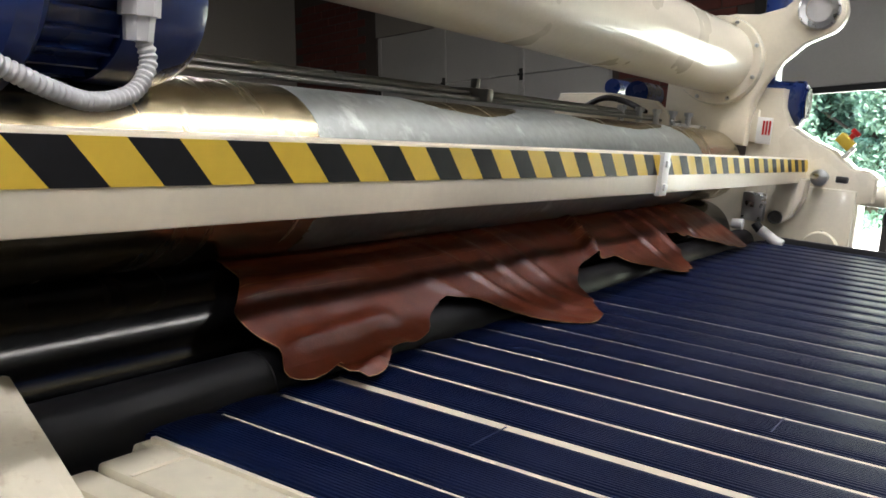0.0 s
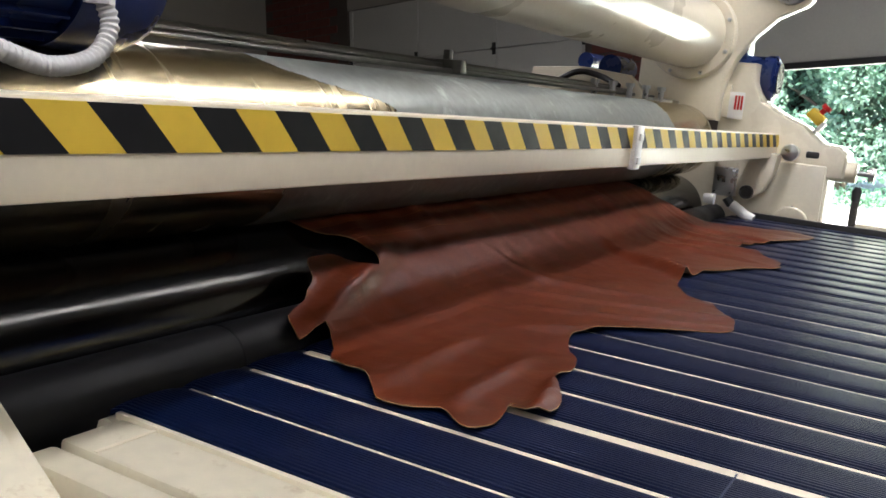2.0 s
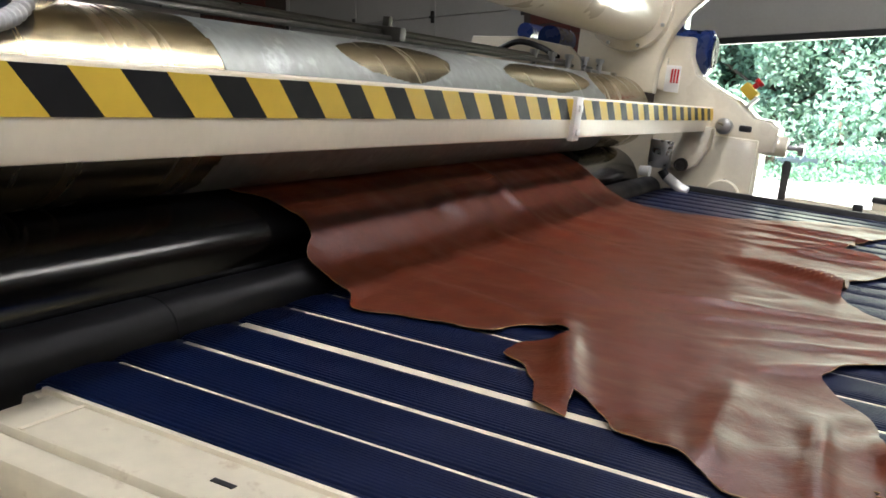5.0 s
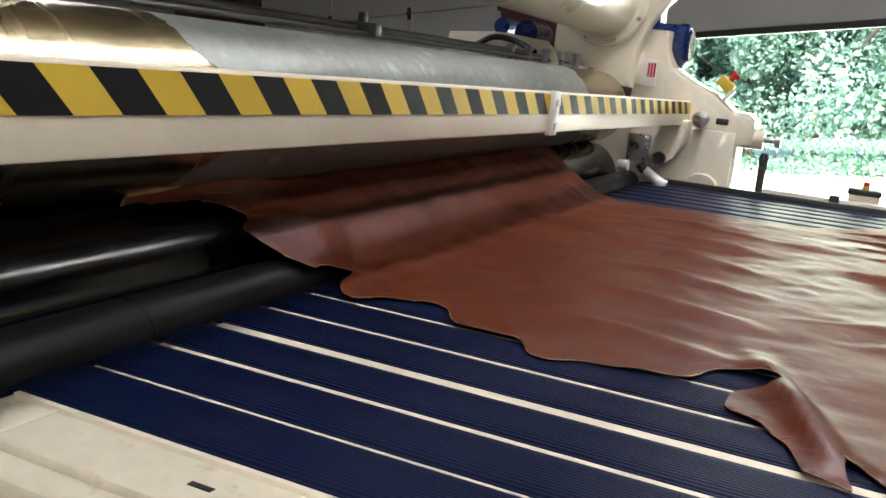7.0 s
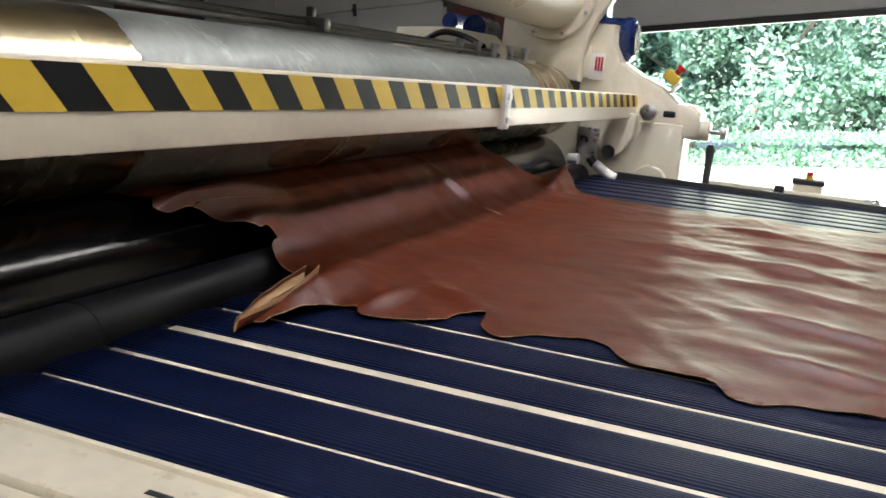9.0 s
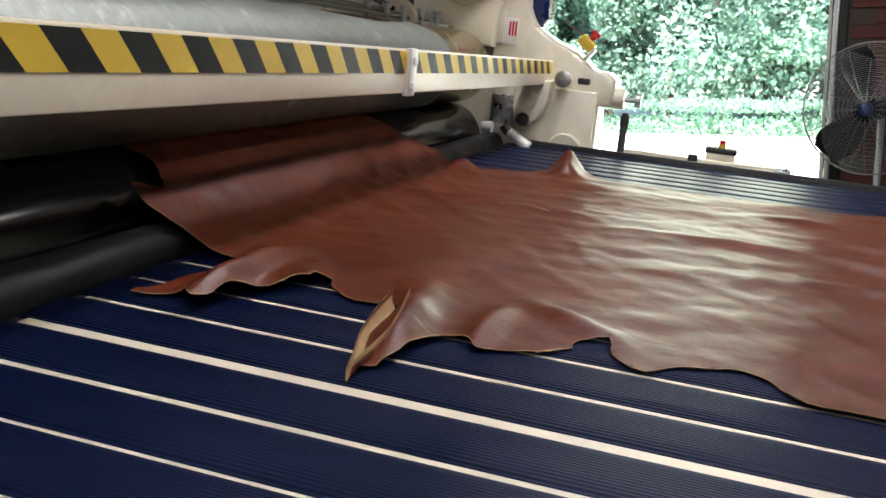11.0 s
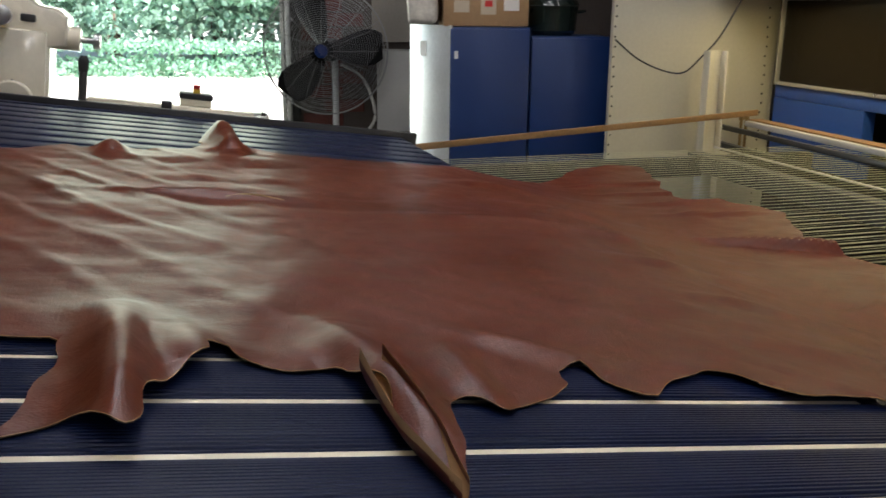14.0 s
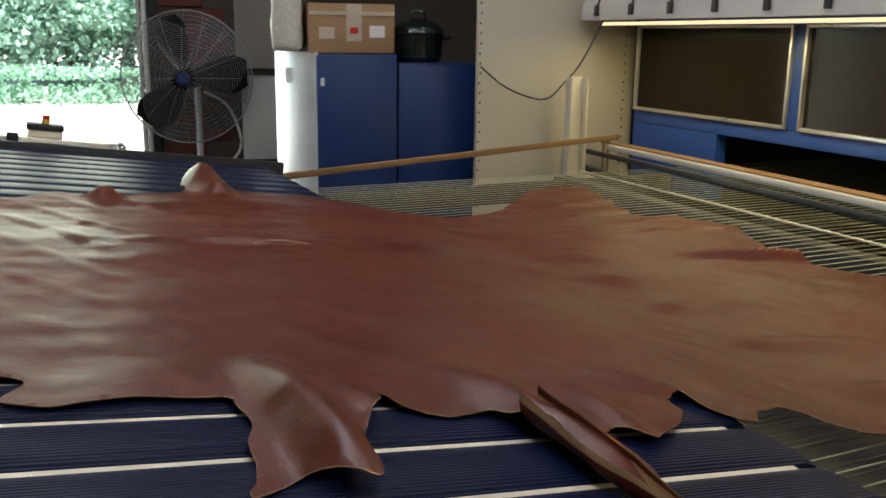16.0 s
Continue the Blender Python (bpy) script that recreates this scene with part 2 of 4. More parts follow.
# ---- the room: walls stand 14.5 degrees askew to the machine ----
ROOM = pose(1.45, 6.45, 0, 0, 0, -14.5)      # origin at the right jamb of the gate, x along the wall, y outwards
X0, X1 = -9.15, 9.0                           # room extent along the gate wall
GATE_L, GATE_R, GATE_H = -2.45, 0.0, 2.14

floor = part("floor", box(B(), X0, X1, -13, 0.3, -0.1, 0.0), FLOOR, m=ROOM)
tagged(floor, "grey stained concrete workshop floor", "floor", kind="structure")
ceiling = part("ceiling", box(B(), X0, X1, -13, 0.3, 4.2, 4.3), CEIL, m=ROOM)
tagged(ceiling, "dull grey workshop ceiling boards", "ceiling", kind="structure")

WALL_T = 0.22
DOOR_L, DOOR_R, DOOR_H = -7.45, -3.98, 3.14
WALLS = []
for k, (a, b2, z0) in enumerate(((GATE_R + 0.102, X1, 0), (X0, DOOR_L, 0), (DOOR_R, GATE_L - 0.102, 0), (GATE_L - 0.10, GATE_R + 0.10, 3.402))):
    w = part("wall_gate_%d" % (k + 1), box(B(), a, b2, 0, WALL_T, z0, 4.2), MORTAR, m=ROOM)
    WALLS.append(tagged(w, "dark red brick wall beside the open gate", "wall", kind="structure"))
box_bm = box(B(), DOOR_L, DOOR_R, 0, WALL_T, DOOR_H, 4.2)
part("wall_lintel", box_bm, PLASTER, m=ROOM)
tagged(bpy.data.objects["wall_lintel"], "grey painted lintel over the closed gate", "wall", kind="structure")
for nm, c in (("wall_left", (X0 - 0.2, X0, -13, 0.3)), ("wall_right", (X1, X1 + 0.2, -13, 0.3)), ("wall_back", (X0, X1, -13.2, -13))):
    w = part(nm, box(B(), *c, 0, 4.2), PLASTER, m=ROOM)
    tagged(w, "plain grey painted workshop wall", "wall", kind="structure")


def section_door(x0, x1, z0, z1, y, rows, cols, name, label):
    """A closed or raised sectional door of ribbed panels with hinges."""
    d = thing(name, label, "overhead door", kind="structure", m=ROOM)
    h = (z1 - z0) / rows
    # Unseen sheet added to stop daylight leaking through the panel joints.
    part("joint_light_stop", box(B(), x0, x1, y + 0.028, y + 0.036, z0, z1), DOOR_GREY, d)
    w = (x1 - x0) / cols
    for r in range(rows):
        part("panel", box(B(), x0, x1, y - 0.02, y + 0.025, z0 + r * h + 0.004, z0 + (r + 1) * h - 0.004, 0.006), DOOR_GREY, d)
        for c in range(cols + 1):
            x = min(max(x0 + c * w, x0 + 0.03), x1 - 0.03)
            part("stile", box(B(), x - 0.03, x + 0.03, y - 0.032, y - 0.02, z0 + r * h + 0.01, z0 + (r + 1) * h - 0.01, 0.003), DOOR_GREY, d)
            if r:
                hb = box(B(), x - 0.022, x + 0.022, y - 0.045, y - 0.032, z0 + r * h - 0.06, z0 + r * h + 0.06, 0.004)
                part("hinge", turned(hb, [(-0.03, 0.012), (0.03, 0.012)], "X", (x, y - 0.048, z0 + r * h), 10), DARK, d)
    return d


section_door(DOOR_L, DOOR_R, 0, DOOR_H, 0.06, 5, 3, "door_closed", "closed white sectional overhead door with black hinges")
raised = section_door(GATE_L, GATE_R, GATE_H, 3.4, 0.06, 2, 1, "door_raised", "raised pale grey sectional door above the open gate")
part("bottom_seal", box(B(), GATE_L, GATE_R, 0.02, 0.10, GATE_H - 0.05, GATE_H, 0.006), BLACK, raised, "black rubber bottom seal")

# gate jambs with track
jamb = thing("door_frame", "weathered grey steel gate jamb with track", "door frame", kind="structure", m=ROOM)
part("jamb", box(B(), GATE_R, GATE_R + 0.10, -0.04, 0.24, 0, 3.4, 0.004), DARK, jamb)
part("track", box(B(), GATE_R + 0.02, GATE_R + 0.05, -0.10, -0.05, 0, 3.4, 0.003), GALV, jamb)
part("reveal", box(B(), GATE_R - 0.03, GATE_R - 0.004, 0.02, 0.24, 0, 2.4, 0.003), WHITE, jamb)
part("left_jamb", box(B(), GATE_L - 0.10, GATE_L, -0.04, 0.24, 0, 3.4, 0.004), DARK, jamb)

# bricks of the gate wall, running bond
brick_me = mesh_from(box(B(), -0.142, 0.142, -0.012, 0.004, -0.044, 0.044, 0.004), "brick", BRICK, False)
for wall, (x0, x1, z0, z1) in zip(WALLS, ((0.12, 0.66, 0.55, 2.3), (-9.12, -7.56, 2.35, 3.75), (-3.9, -2.6, 2.0, 3.2))):
    row = 0
    z = z0
    while z < z1:
        x = x0 + (0.15 if row % 2 else 0.0) + 0.145
        while x < x1 - 0.1:
            ob = new("brick", brick_me)
            ob.parent = wall
            ob.location = (x, -0.004 - 0.002 * ((row * 7 + int(x * 10)) % 3), z)
            x += 0.298
        z += 0.1
        row += 1

# ---- outside ----
ground = part("ground", box(B(), -150, 150, 0.3, 400, -0.4, -0.03), GRAVEL, m=ROOM)
tagged(ground, "sunlit pale gravel yard outside the gate", "ground", kind="structure")


def leaf_mesh(name, n, rx, ry, rz, size, seed):
    rnd = random.Random(seed)
    vs, fs = [], []
    blobs = [(Vector((rnd.uniform(-1, 1) * rx * 0.7, rnd.uniform(-1, 1) * ry * 0.7, rnd.uniform(-0.8, 1) * rz * 0.75)), rnd.uniform(0.2, 0.42)) for _ in range(18)]
    for _ in range(n):
        c, k = rnd.choice(blobs)
        d = Vector((rnd.gauss(0, 1), rnd.gauss(0, 1), rnd.gauss(0, 1))).normalized() * (rnd.random() ** 0.4)
        p = c + Vector((d.x * rx * k, d.y * ry * k, d.z * rz * k))
        q = Euler((rnd.uniform(-1.2, 1.2), rnd.uniform(-1.2, 1.2), rnd.uniform(0, 6.28))).to_matrix()
        s = size * rnd.uniform(0.6, 1.4)
        i = len(vs)
        for a, b2, z in ((-0.5, 0, 0), (-0.1, 0.3, 0.05), (0.5, 0, 0), (-0.1, -0.3, 0.05)):
            vs.append(p + q @ Vector((a * s, b2 * s, z * s)))
        fs += [(i, i + 1, i + 2), (i, i + 2, i + 3)]
    me = bpy.data.meshes.new(name)
    me.from_pydata(vs, [], fs)
    return me


def leaf_material(name, base):
    m = bpy.data.materials.new(name)
    m.use_nodes = True
    nt = m.node_tree
    b = nt.nodes["Principled BSDF"]
    geo = nt.nodes.new("ShaderNodeNewGeometry")
    hsv = nt.nodes.new("ShaderNodeHueSaturation")
    hsv.inputs["Color"].default_value = (*base, 1)
    mr = nt.nodes.new("ShaderNodeMapRange")
    mr.inputs[3].default_value, mr.inputs[4].default_value = 0.75, 1.25
    nt.links.new(geo.outputs["Random Per Island"], mr.inputs[0])
    tc = nt.nodes.new("ShaderNodeTexCoord")
    nz = nt.nodes.new("ShaderNodeTexNoise")
    nz.inputs["Scale"].default_value, nz.inputs["Detail"].default_value = 0.55, 2
    nt.links.new(tc.outputs["Object"], nz.inputs[0])
    big = nt.nodes.new("ShaderNodeMapRange")
    big.inputs[1].default_value, big.inputs[2].default_value = 0.35, 0.65
    big.inputs[3].default_value, big.inputs[4].default_value = 0.65, 1.25
    nt.links.new(nz.outputs[0], big.inputs[0])
    both = nt.nodes.new("ShaderNodeMath")
    both.operation = "MULTIPLY"
    nt.links.new(mr.outputs[0], both.inputs[0])
    nt.links.new(big.outputs[0], both.inputs[1])
    nt.links.new(both.outputs[0], hsv.inputs["Value"])
    nt.links.new(hsv.outputs[0], b.inputs["Base Color"])
    b.inputs["Roughness"].default_value = 0.65
    b.inputs["Specular IOR Level"].default_value = 0.08
    tr = nt.nodes.new("ShaderNodeBsdfTranslucent")
    nt.links.new(hsv.outputs[0], tr.inputs[0])
    mx = nt.nodes.new("ShaderNodeMixShader")
    mx.inputs[0].default_value = 0.5
    nt.links.new(b.outputs[0], mx.inputs[1])
    nt.links.new(tr.outputs[0], mx.inputs[2])
    nt.links.new(mx.outputs[0], nt.nodes["Material Output"].inputs[0])
    return m


LEAF = leaf_material("tree_leaf", (0.29, 0.44, 0.33))
LEAF_PALE = leaf_material("bush_leaf", (0.24, 0.40, 0.27))


def tree(seed, height):
    rnd = random.Random(seed)
    t = thing("tree", "leafy green broadleaf tree beyond the gravel yard", "tree", group="trees behind the yard")
    bm = B()
    top = Vector((rnd.uniform(-0.3, 0.3), rnd.uniform(-0.3, 0.3), height * 0.7))
    turned(bm, [(0, 0.22), (height * 0.25, 0.16), (height * 0.7, 0.06)], "Z", seg=8)
    for k in range(7):
        z = height * rnd.uniform(0.2, 0.65)
        an = rnd.uniform(0, 6.28)
        rod(bm, (0, 0, z), (math.cos(an) * height * 0.28, math.sin(an) * height * 0.28, z + height * 0.2), 0.05, 6)
    part("trunk", bm, BARK, t)
    me = leaf_mesh("crown", 21000, height * 0.36, height * 0.36, height * 0.52, 0.18, seed)
    me.materials.append(LEAF)
    c = new("crown", me)
    c.parent = t
    c.location = (0, 0, height * 0.5)
    return t


first = [tree(3, 9.0), tree(8, 11.0), tree(21, 7.5)]
rnd = random.Random(5)
spots = []
for row, dist in ((0, 18.0), (1, 21.5), (2, 26)):
    for k in range(9):
        spots.append((-16 + k * 3.3 + rnd.uniform(-0.8, 0.8) + row * 1.2, dist + rnd.uniform(-1, 1)))
for i, (x, y) in enumerate(spots):
    m = ROOM @ pose(x, y, -0.2, 0, 0, rnd.uniform(0, 360))
    if i < 3:
        first[i].matrix_basis = m
    else:
        copy_thing(first[i % 3], m)
bush_me = leaf_mesh("undergrowth", 26000, 17, 1.8, 0.75, 0.12, 77)
bush_me.materials.append(LEAF_PALE)
bush = new("undergrowth", bush_me)
bush.matrix_basis = ROOM @ pose(-6, 15.9, 0.15)
thick_me = leaf_mesh("thicket", 40000, 18, 1.8, 2.2, 0.19, 31)
thick_me.materials.append(LEAF)
thicket = new("thicket", thick_me)
thicket.matrix_basis = ROOM @ pose(-6, 17.6, 1.4)
tagged(thicket, "dense green thicket under the trees", "bushes", kind="stuff")
tagged(bush, "bright green undergrowth along the wood's edge", "bushes", kind="stuff")

# ---- gate daylight and ceiling lamps, some of them added ----
area_lamp("gate_daylight", ROOM @ look((-1.15, 0.28, 1.2), (-1.15, -3, 0.9)), 2.3, 2.0, 16.5, (0.95, 1.0, 0.74))


def strip_light(x, y, z, length, turn, power):
    """An unseen ceiling batten with a fluorescent tube and its area lamp."""
    l = thing("ceiling_light", "unseen white ceiling batten with a lit fluorescent tube", "ceiling light", group="workshop ceiling lights", m=pose(x, y, z, 0, 0, turn))
    part("housing", box(B(), -0.06, 0.06, -length / 2, length / 2, 0, 0.06, 0.006), WHITE, l)
    part("tube", turned(B(), [(-length / 2 + 0.04, 0.014), (length / 2 - 0.04, 0.014)], "Y", (0, 0, -0.03), 12), TUBE, l)
    part("hanger", rod(B(), (0, 0, 0.06), (0, 0, 4.2 - z), 0.006), GALV, l)
    area_lamp("tube_light", pose(x, y, z - 0.06, 0, 0, turn), 0.22, length, power, (1.0, 0.985, 0.985))


TUBE = glow("lit_tube", (1.0, 0.93, 0.8), 8.0)
# Unseen battens; rows at 1.8 and 2.9 are added to soften shadows.
for x, far, near in ((0.9, 5.6, 3.7), (1.8, 1.2, 0.8), (2.9, 0.5, 0.4)):
    strip_light(x, 2.7, 3.6, 2.4, 0, far)
    strip_light(x, -1.2, 3.6, 2.4, 0, near)
# Two more added battens, out of view, for the rest of the room.
strip_light(1.8, -5.0, 3.6, 2.4, 0, 7)
strip_light(-3.0, 2.2, 3.6, 2.4, 0, 6)

# ---- the press ----
press = thing("leather_press", "large cream through-feed leather press with rolls", "machine", m=SLOPE)
Y0, Y1 = -0.55, 3.5

# guard beam with hazard tape
beam = part("guard_beam", box(B(), -0.05, 0.0, Y0, 3.525, 0.288, 0.389, 0.004), CREAM_BEAM, press, "off-white guard beam with hazard tape", m=pose(0, 0.3, 0.336) @ pose(0, 0, 0, -0.36, 0, 0) @ pose(0, -0.3, -0.336))
P = 0.067


def stripe(k, y_off=0.0):
    bm = B()
    a, b2 = k * P, (k + 1) * P
    zb, zt = 0.3345, 0.3845
    o = [(a, zb), (b2, zb), (b2 - 0.05, zt), (a - 0.05, zt)]
    f = bm.faces.new([bm.verts.new((0.0018, y, z)) for y, z in o])
    r = bmesh.ops.extrude_face_region(bm, geom=[f])
    for v in r["geom"]:
        if isinstance(v, bmesh.types.BMVert):
            v.co.x = 0.0003
    return bm


for k in range(-7, 53):
    part("tape_stripe", stripe(k), BLACK_TAPE if k % 2 else YELLOW, beam, smooth=False)
clamp_bm = box(box(box(B(), -0.004, 0.012, 1.615, 1.665, 0.282, 0.392, 0.003), 0.012, 0.018, 1.628, 1.652, 0.355, 0.372, 0.002), 0.012, 0.018, 1.628, 1.652, 0.296, 0.313, 0.002)
part("joint_clamp", clamp_bm, WHITE, beam, "white bolted joint clamp")

# rolls
AX, RZ = -0.40, 0.305
upper = part("upper_roll", turned(B(), [(Y0, 0.05), (Y0, 0.148), (-0.36, 0.148), (-0.36, 0.153), (3.40, 0.153), (3.40, 0.10), (3.46, 0.10)], "Y", seg=96), BRASS, press, "polished steel roll with a hazed band", m=pose(AX, 0, RZ))


def hazed(th, y):
    """Whether the worn coating covers the roll at the angle th (degrees) and place y."""
    n = 0.05 * noise.noise(Vector((th * 0.05, y * 5, 2.0))) + 0.02 * noise.noise(Vector((th * 0.2, y * 22, 4.0)))
    left = 0.63 + 0.32 * math.exp(-((th - 255) / 22) ** 2) + n * 0.2
    right = 2.84 + n - 0.15 * math.exp(-((th - 75) / 25) ** 2)
    bare = max(1 - ((y - 1.28) / 0.24) ** 2 - ((th - 82) / 24) ** 2, 1 - ((y - 2.25) / 0.40) ** 2 - ((th - 80) / 22) ** 2)
    return left < y < right and bare + n * 5 < 0


hv, hf, hi = [], [], {}
HN, HY = 300, 360
for a in range(HN):
    for b in range(HY):
        if hazed((a + 0.5) * 360 / HN, 0.5 + 2.4 * (b + 0.5) / HY):
            q = []
            for i, j in ((a, b), (a, b + 1), ((a + 1) % HN, b + 1), ((a + 1) % HN, b)):
                if (i, j) not in hi:
                    hi[i, j] = len(hv)
                    th = 2 * math.pi * i / HN
                    hv.append((0.1536 * math.cos(th), 0.5 + 2.4 * j / HY, 0.1536 * math.sin(th)))
                q.append(hi[i, j])
            hf.append(q)
me = bpy.data.meshes.new("hazed_band")
me.from_pydata(hv, [], hf)
me.materials.append(STEEL_DULL)
me.shade_smooth()
haze = new("hazed_band", me)
haze.parent = upper
haze["label"] = "dull hazed grey coating on the roll"
lower = part("lower_roll", turned(B(), [(Y0, 0.05), (Y0, 0.149), (3.40, 0.149), (3.40, 0.05)], "Y", seg=96), RUBBER, press, "glossy black rubber roll", m=pose(AX, 0, 0.001))
part("nose_roll", turned(B(), [(Y0, 0.02), (Y0, 0.054), (0.41, 0.054), (0.412, 0.052), (0.416, 0.052), (0.418, 0.054), (3.36, 0.054), (3.36, 0.02)], "Y", (-0.192, 0, -0.004), 48), RUBBER_MATT, press, "slim black rubber roll")
# Near-black boxes put the shade under and behind the rolls into colour.
part("under_roll_shade", box(B(), -0.9, -0.26, Y0, 3.4, -0.9, -0.17), DARK, press, "near-black block standing for the shade under the rolls")
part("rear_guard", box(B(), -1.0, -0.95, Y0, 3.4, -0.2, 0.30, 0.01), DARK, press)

# Unseen sheet added behind the beam to keep overhead light off the hide.
part("nip_shade_plate", box(B(), -0.244, -0.125, Y0, 3.4, 0.345, 0.352), DARK, press, "added unseen dark sheet that shades the nip behind the guard beam")
ROD = mat("dull_steel_rod", (0.22, 0.215, 0.2), 0.35, 0.9, var=0.15)
# wiper rods above the roll
for x, z, r in ((-0.47, 0.475, 0.007), (-0.50, 0.487, 0.009), (-0.54, 0.492, 0.007), (-0.57, 0.5, 0.006)):
    part("wiper_rod", rod(B(), (x, Y0, z), (x, 3.2, z), r), ROD, press, "thin dull steel rod")
clip = box(box(B(), -0.56, -0.44, 1.50, 1.53, 0.47, 0.505, 0.004), -0.5, -0.48, 1.505, 1.525, 0.50, 0.53, 0.003)
part("rod_clip", clip, ROD, press)

# cross tube with flange
part("cross_tube", turned(B(), [(Y0 - 0.3, 0.150), (3.38, 0.150)], "Y", (-0.40, 0, 0.775), 64), CREAM, press, "glossy cream cross tube", m=pose(0, 1.0, 0.775) @ pose(0, 0, 0, -0.36, 0, 0) @ pose(0, -1.0, -0.775))
flange = part("tube_flange", turned(B(), [(3.37, 0.155), (3.375, 0.185), (3.395, 0.19), (3.42, 0.19)], "Y", (-0.40, 0, 0.755), 64), CREAM, press)
for k in range(8):
    an = math.pi / 8 + k * math.pi / 4
    part("flange_bolt", turned(B(), [(3.362, 0.006), (3.368, 0.009), (3.376, 0.009)], "Y", (-0.40 + 0.172 * math.cos(an), 0, 0.755 + 0.172 * math.sin(an)), 8), STEEL, flange)

# far side casting
arc = lambda cx, cz, r, a0, a1, n: [(cx + r * math.cos(radians(a0 + (a1 - a0) * i / n)), cz + r * math.sin(radians(a0 + (a1 - a0) * i / n))) for i in range(n + 1)]
arm = [(-0.62, 0.42), (-0.25, 0.40), (-0.25, 0.50), (-0.235, 0.58), (-0.20, 0.67), (-0.14, 0.76), (-0.06, 0.84), (0.03, 0.885)]
arm += arc(-0.02, 0.975, 0.105, -60, 130, 14)
arm += [(-0.16, 0.985), (-0.26, 0.955), (-0.36, 0.955), (-0.50, 0.93), (-0.60, 0.84), (-0.62, 0.70)]
casting = part("side_casting", plate(B(), arm, 3.42, 3.50, 0.012), CREAM, press, "cream cast side arm")
part("lifting_eye", turned(B(), [(3.395, 0.052), (3.39, 0.075), (3.395, 0.082), (3.43, 0.082), (3.43, 0.052)], "Y", (-0.02, 0, 0.975), 36, caps=False), STEEL, casting, "bare steel bush ring")
part("eye_hole", turned(B(), [(3.405, 0.05), (3.415, 0.05)], "Y", (-0.02, 0, 0.975), 30), DOOR_GREY, casting)
body = [(-0.95, -1.0), (0.23, -1.06), (0.215, 0.20), (0.27, 0.21), (0.275, 0.31), (0.235, 0.34), (0.17, 0.345), (0.09, 0.41), (-0.02, 0.455), (-0.10, 0.50), (-0.135, 0.58), (-0.14, 0.66), (-0.27, 0.66), (-0.27, 0.30), (-0.62, 0.30), (-0.95, 0.2)]
far_body = part("side_frame", plate(B(), body, 3.53, 3.80, 0.012), CREAM, press, "cream side frame housing")
part("side_cover", box(box(B(), -0.24, 0.21, 3.505, 3.535, -0.3, 0.255, 0.008), -0.265, -0.225, 3.50, 3.53, 0.42, 0.56, 0.003), CREAM, far_body)
part("label_plate", box(B(), -0.225, -0.16, 3.495, 3.50, 0.415, 0.53, 0.002), WHITE, far_body, "white warning plate with red print")
for k in range(3):
    part("label_bar", box(B(), -0.20 + k * 0.013, -0.192 + k * 0.013, 3.4925, 3.4945, 0.455, 0.515), RED, far_body)
part("round_cover", turned(B(), [(3.47, 0.07), (3.475, 0.076), (3.52, 0.076)], "Y", (0.10, 0, -0.005), 30), CREAM, far_body)
part("cover_hole", turned(B(), [(3.50, 0.004), (3.504, 0.004)], "Y", (0.10, 0, 0.07), 8), BLACK, far_body)
bracket = [(-0.02, 0.29), (0.03, 0.285), (0.02, 0.20), (-0.02, 0.12), (-0.07, 0.085), (-0.12, 0.10), (-0.13, 0.2), (-0.12, 0.28)]
part("beam_bracket", plate(B(), bracket, 3.40, 3.50, 0.006), CREAM, press)
part("pivot_pin", turned(B(), [(3.385, 0.02), (3.38, 0.028), (3.41, 0.03)], "Y", (-0.075, 0, 0.115), 20), DARK, press)
knob = part("clamp_knob", turned(B(), [(3.38, 0.024), (3.385, 0.034), (3.42, 0.034), (3.425, 0.02), (3.52, 0.02)], "Y", (0.075, 0, 0.300), 24), STEEL, press, "round steel knob")
part("knob_lever", box(B(), 0.13, 0.18, 3.44, 3.47, 0.285, 0.312, 0.006), BLACK, knob, "black lever")
part("roll_block", box(B(), -0.21, -0.12, 3.36, 3.42, 0.09, 0.21, 0.004), STEEL, press, "square steel bearing block")
part("hose_fitting", rod(rod(B(), (-0.115, 3.34, 0.06), (-0.05, 3.34, 0.02), 0.022, 16), (-0.05, 3.34, 0.02), (-0.02, 3.34, 0.008), 0.023, 16), WHITE, press, "white hose union")
part("air_hose", hose(B(), [(-0.14, 3.34, 0.085), (-0.12, 3.34, 0.062), (-0.10, 3.34, 0.05)], 0.02), BLACK, press)
part("grip_knob", turned(B(), [(-0.225, 0.02), (-0.18, 0.024)], "X", (0, 3.3, 0.075), 14), WHITE, press)

# stop button, spindle, far motor
stop = thing("emergency_stop", "yellow box with a red emergency stop button", "switch", m=SLOPE @ pose(0.115, 3.58, 0.438, 0, 40, 0))
part("housing", box(B(), -0.035, 0.035, -0.04, 0.04, 0.0, 0.045, 0.006), YELLOW, stop)
part("cover", box(B(), 0.036, 0.05, -0.035, 0.035, -0.03, 0.03, 0.004), WHITE, stop)
part("button", turned(B(), [(0.045, 0.012), (0.065, 0.012), (0.067, 0.021), (0.085, 0.021)], "Z", seg=16), RED, stop)
part("spindle_boss", turned(B(), [(0.2, 0.045), (0.31, 0.045), (0.315, 0.04)], "X", (0, 3.66, 0.235), 24), CREAM, far_body)
part("spindle", turned(B(), [(0.31, 0.012), (0.36, 0.012), (0.36, 0.03), (0.385, 0.03)], "X", (0, 3.66, 0.235), 16), STEEL, far_body)
fm = thing("motor", "small blue electric motor on the press frame", "motor", m=SLOPE @ pose(-0.075, 0, 0.006))
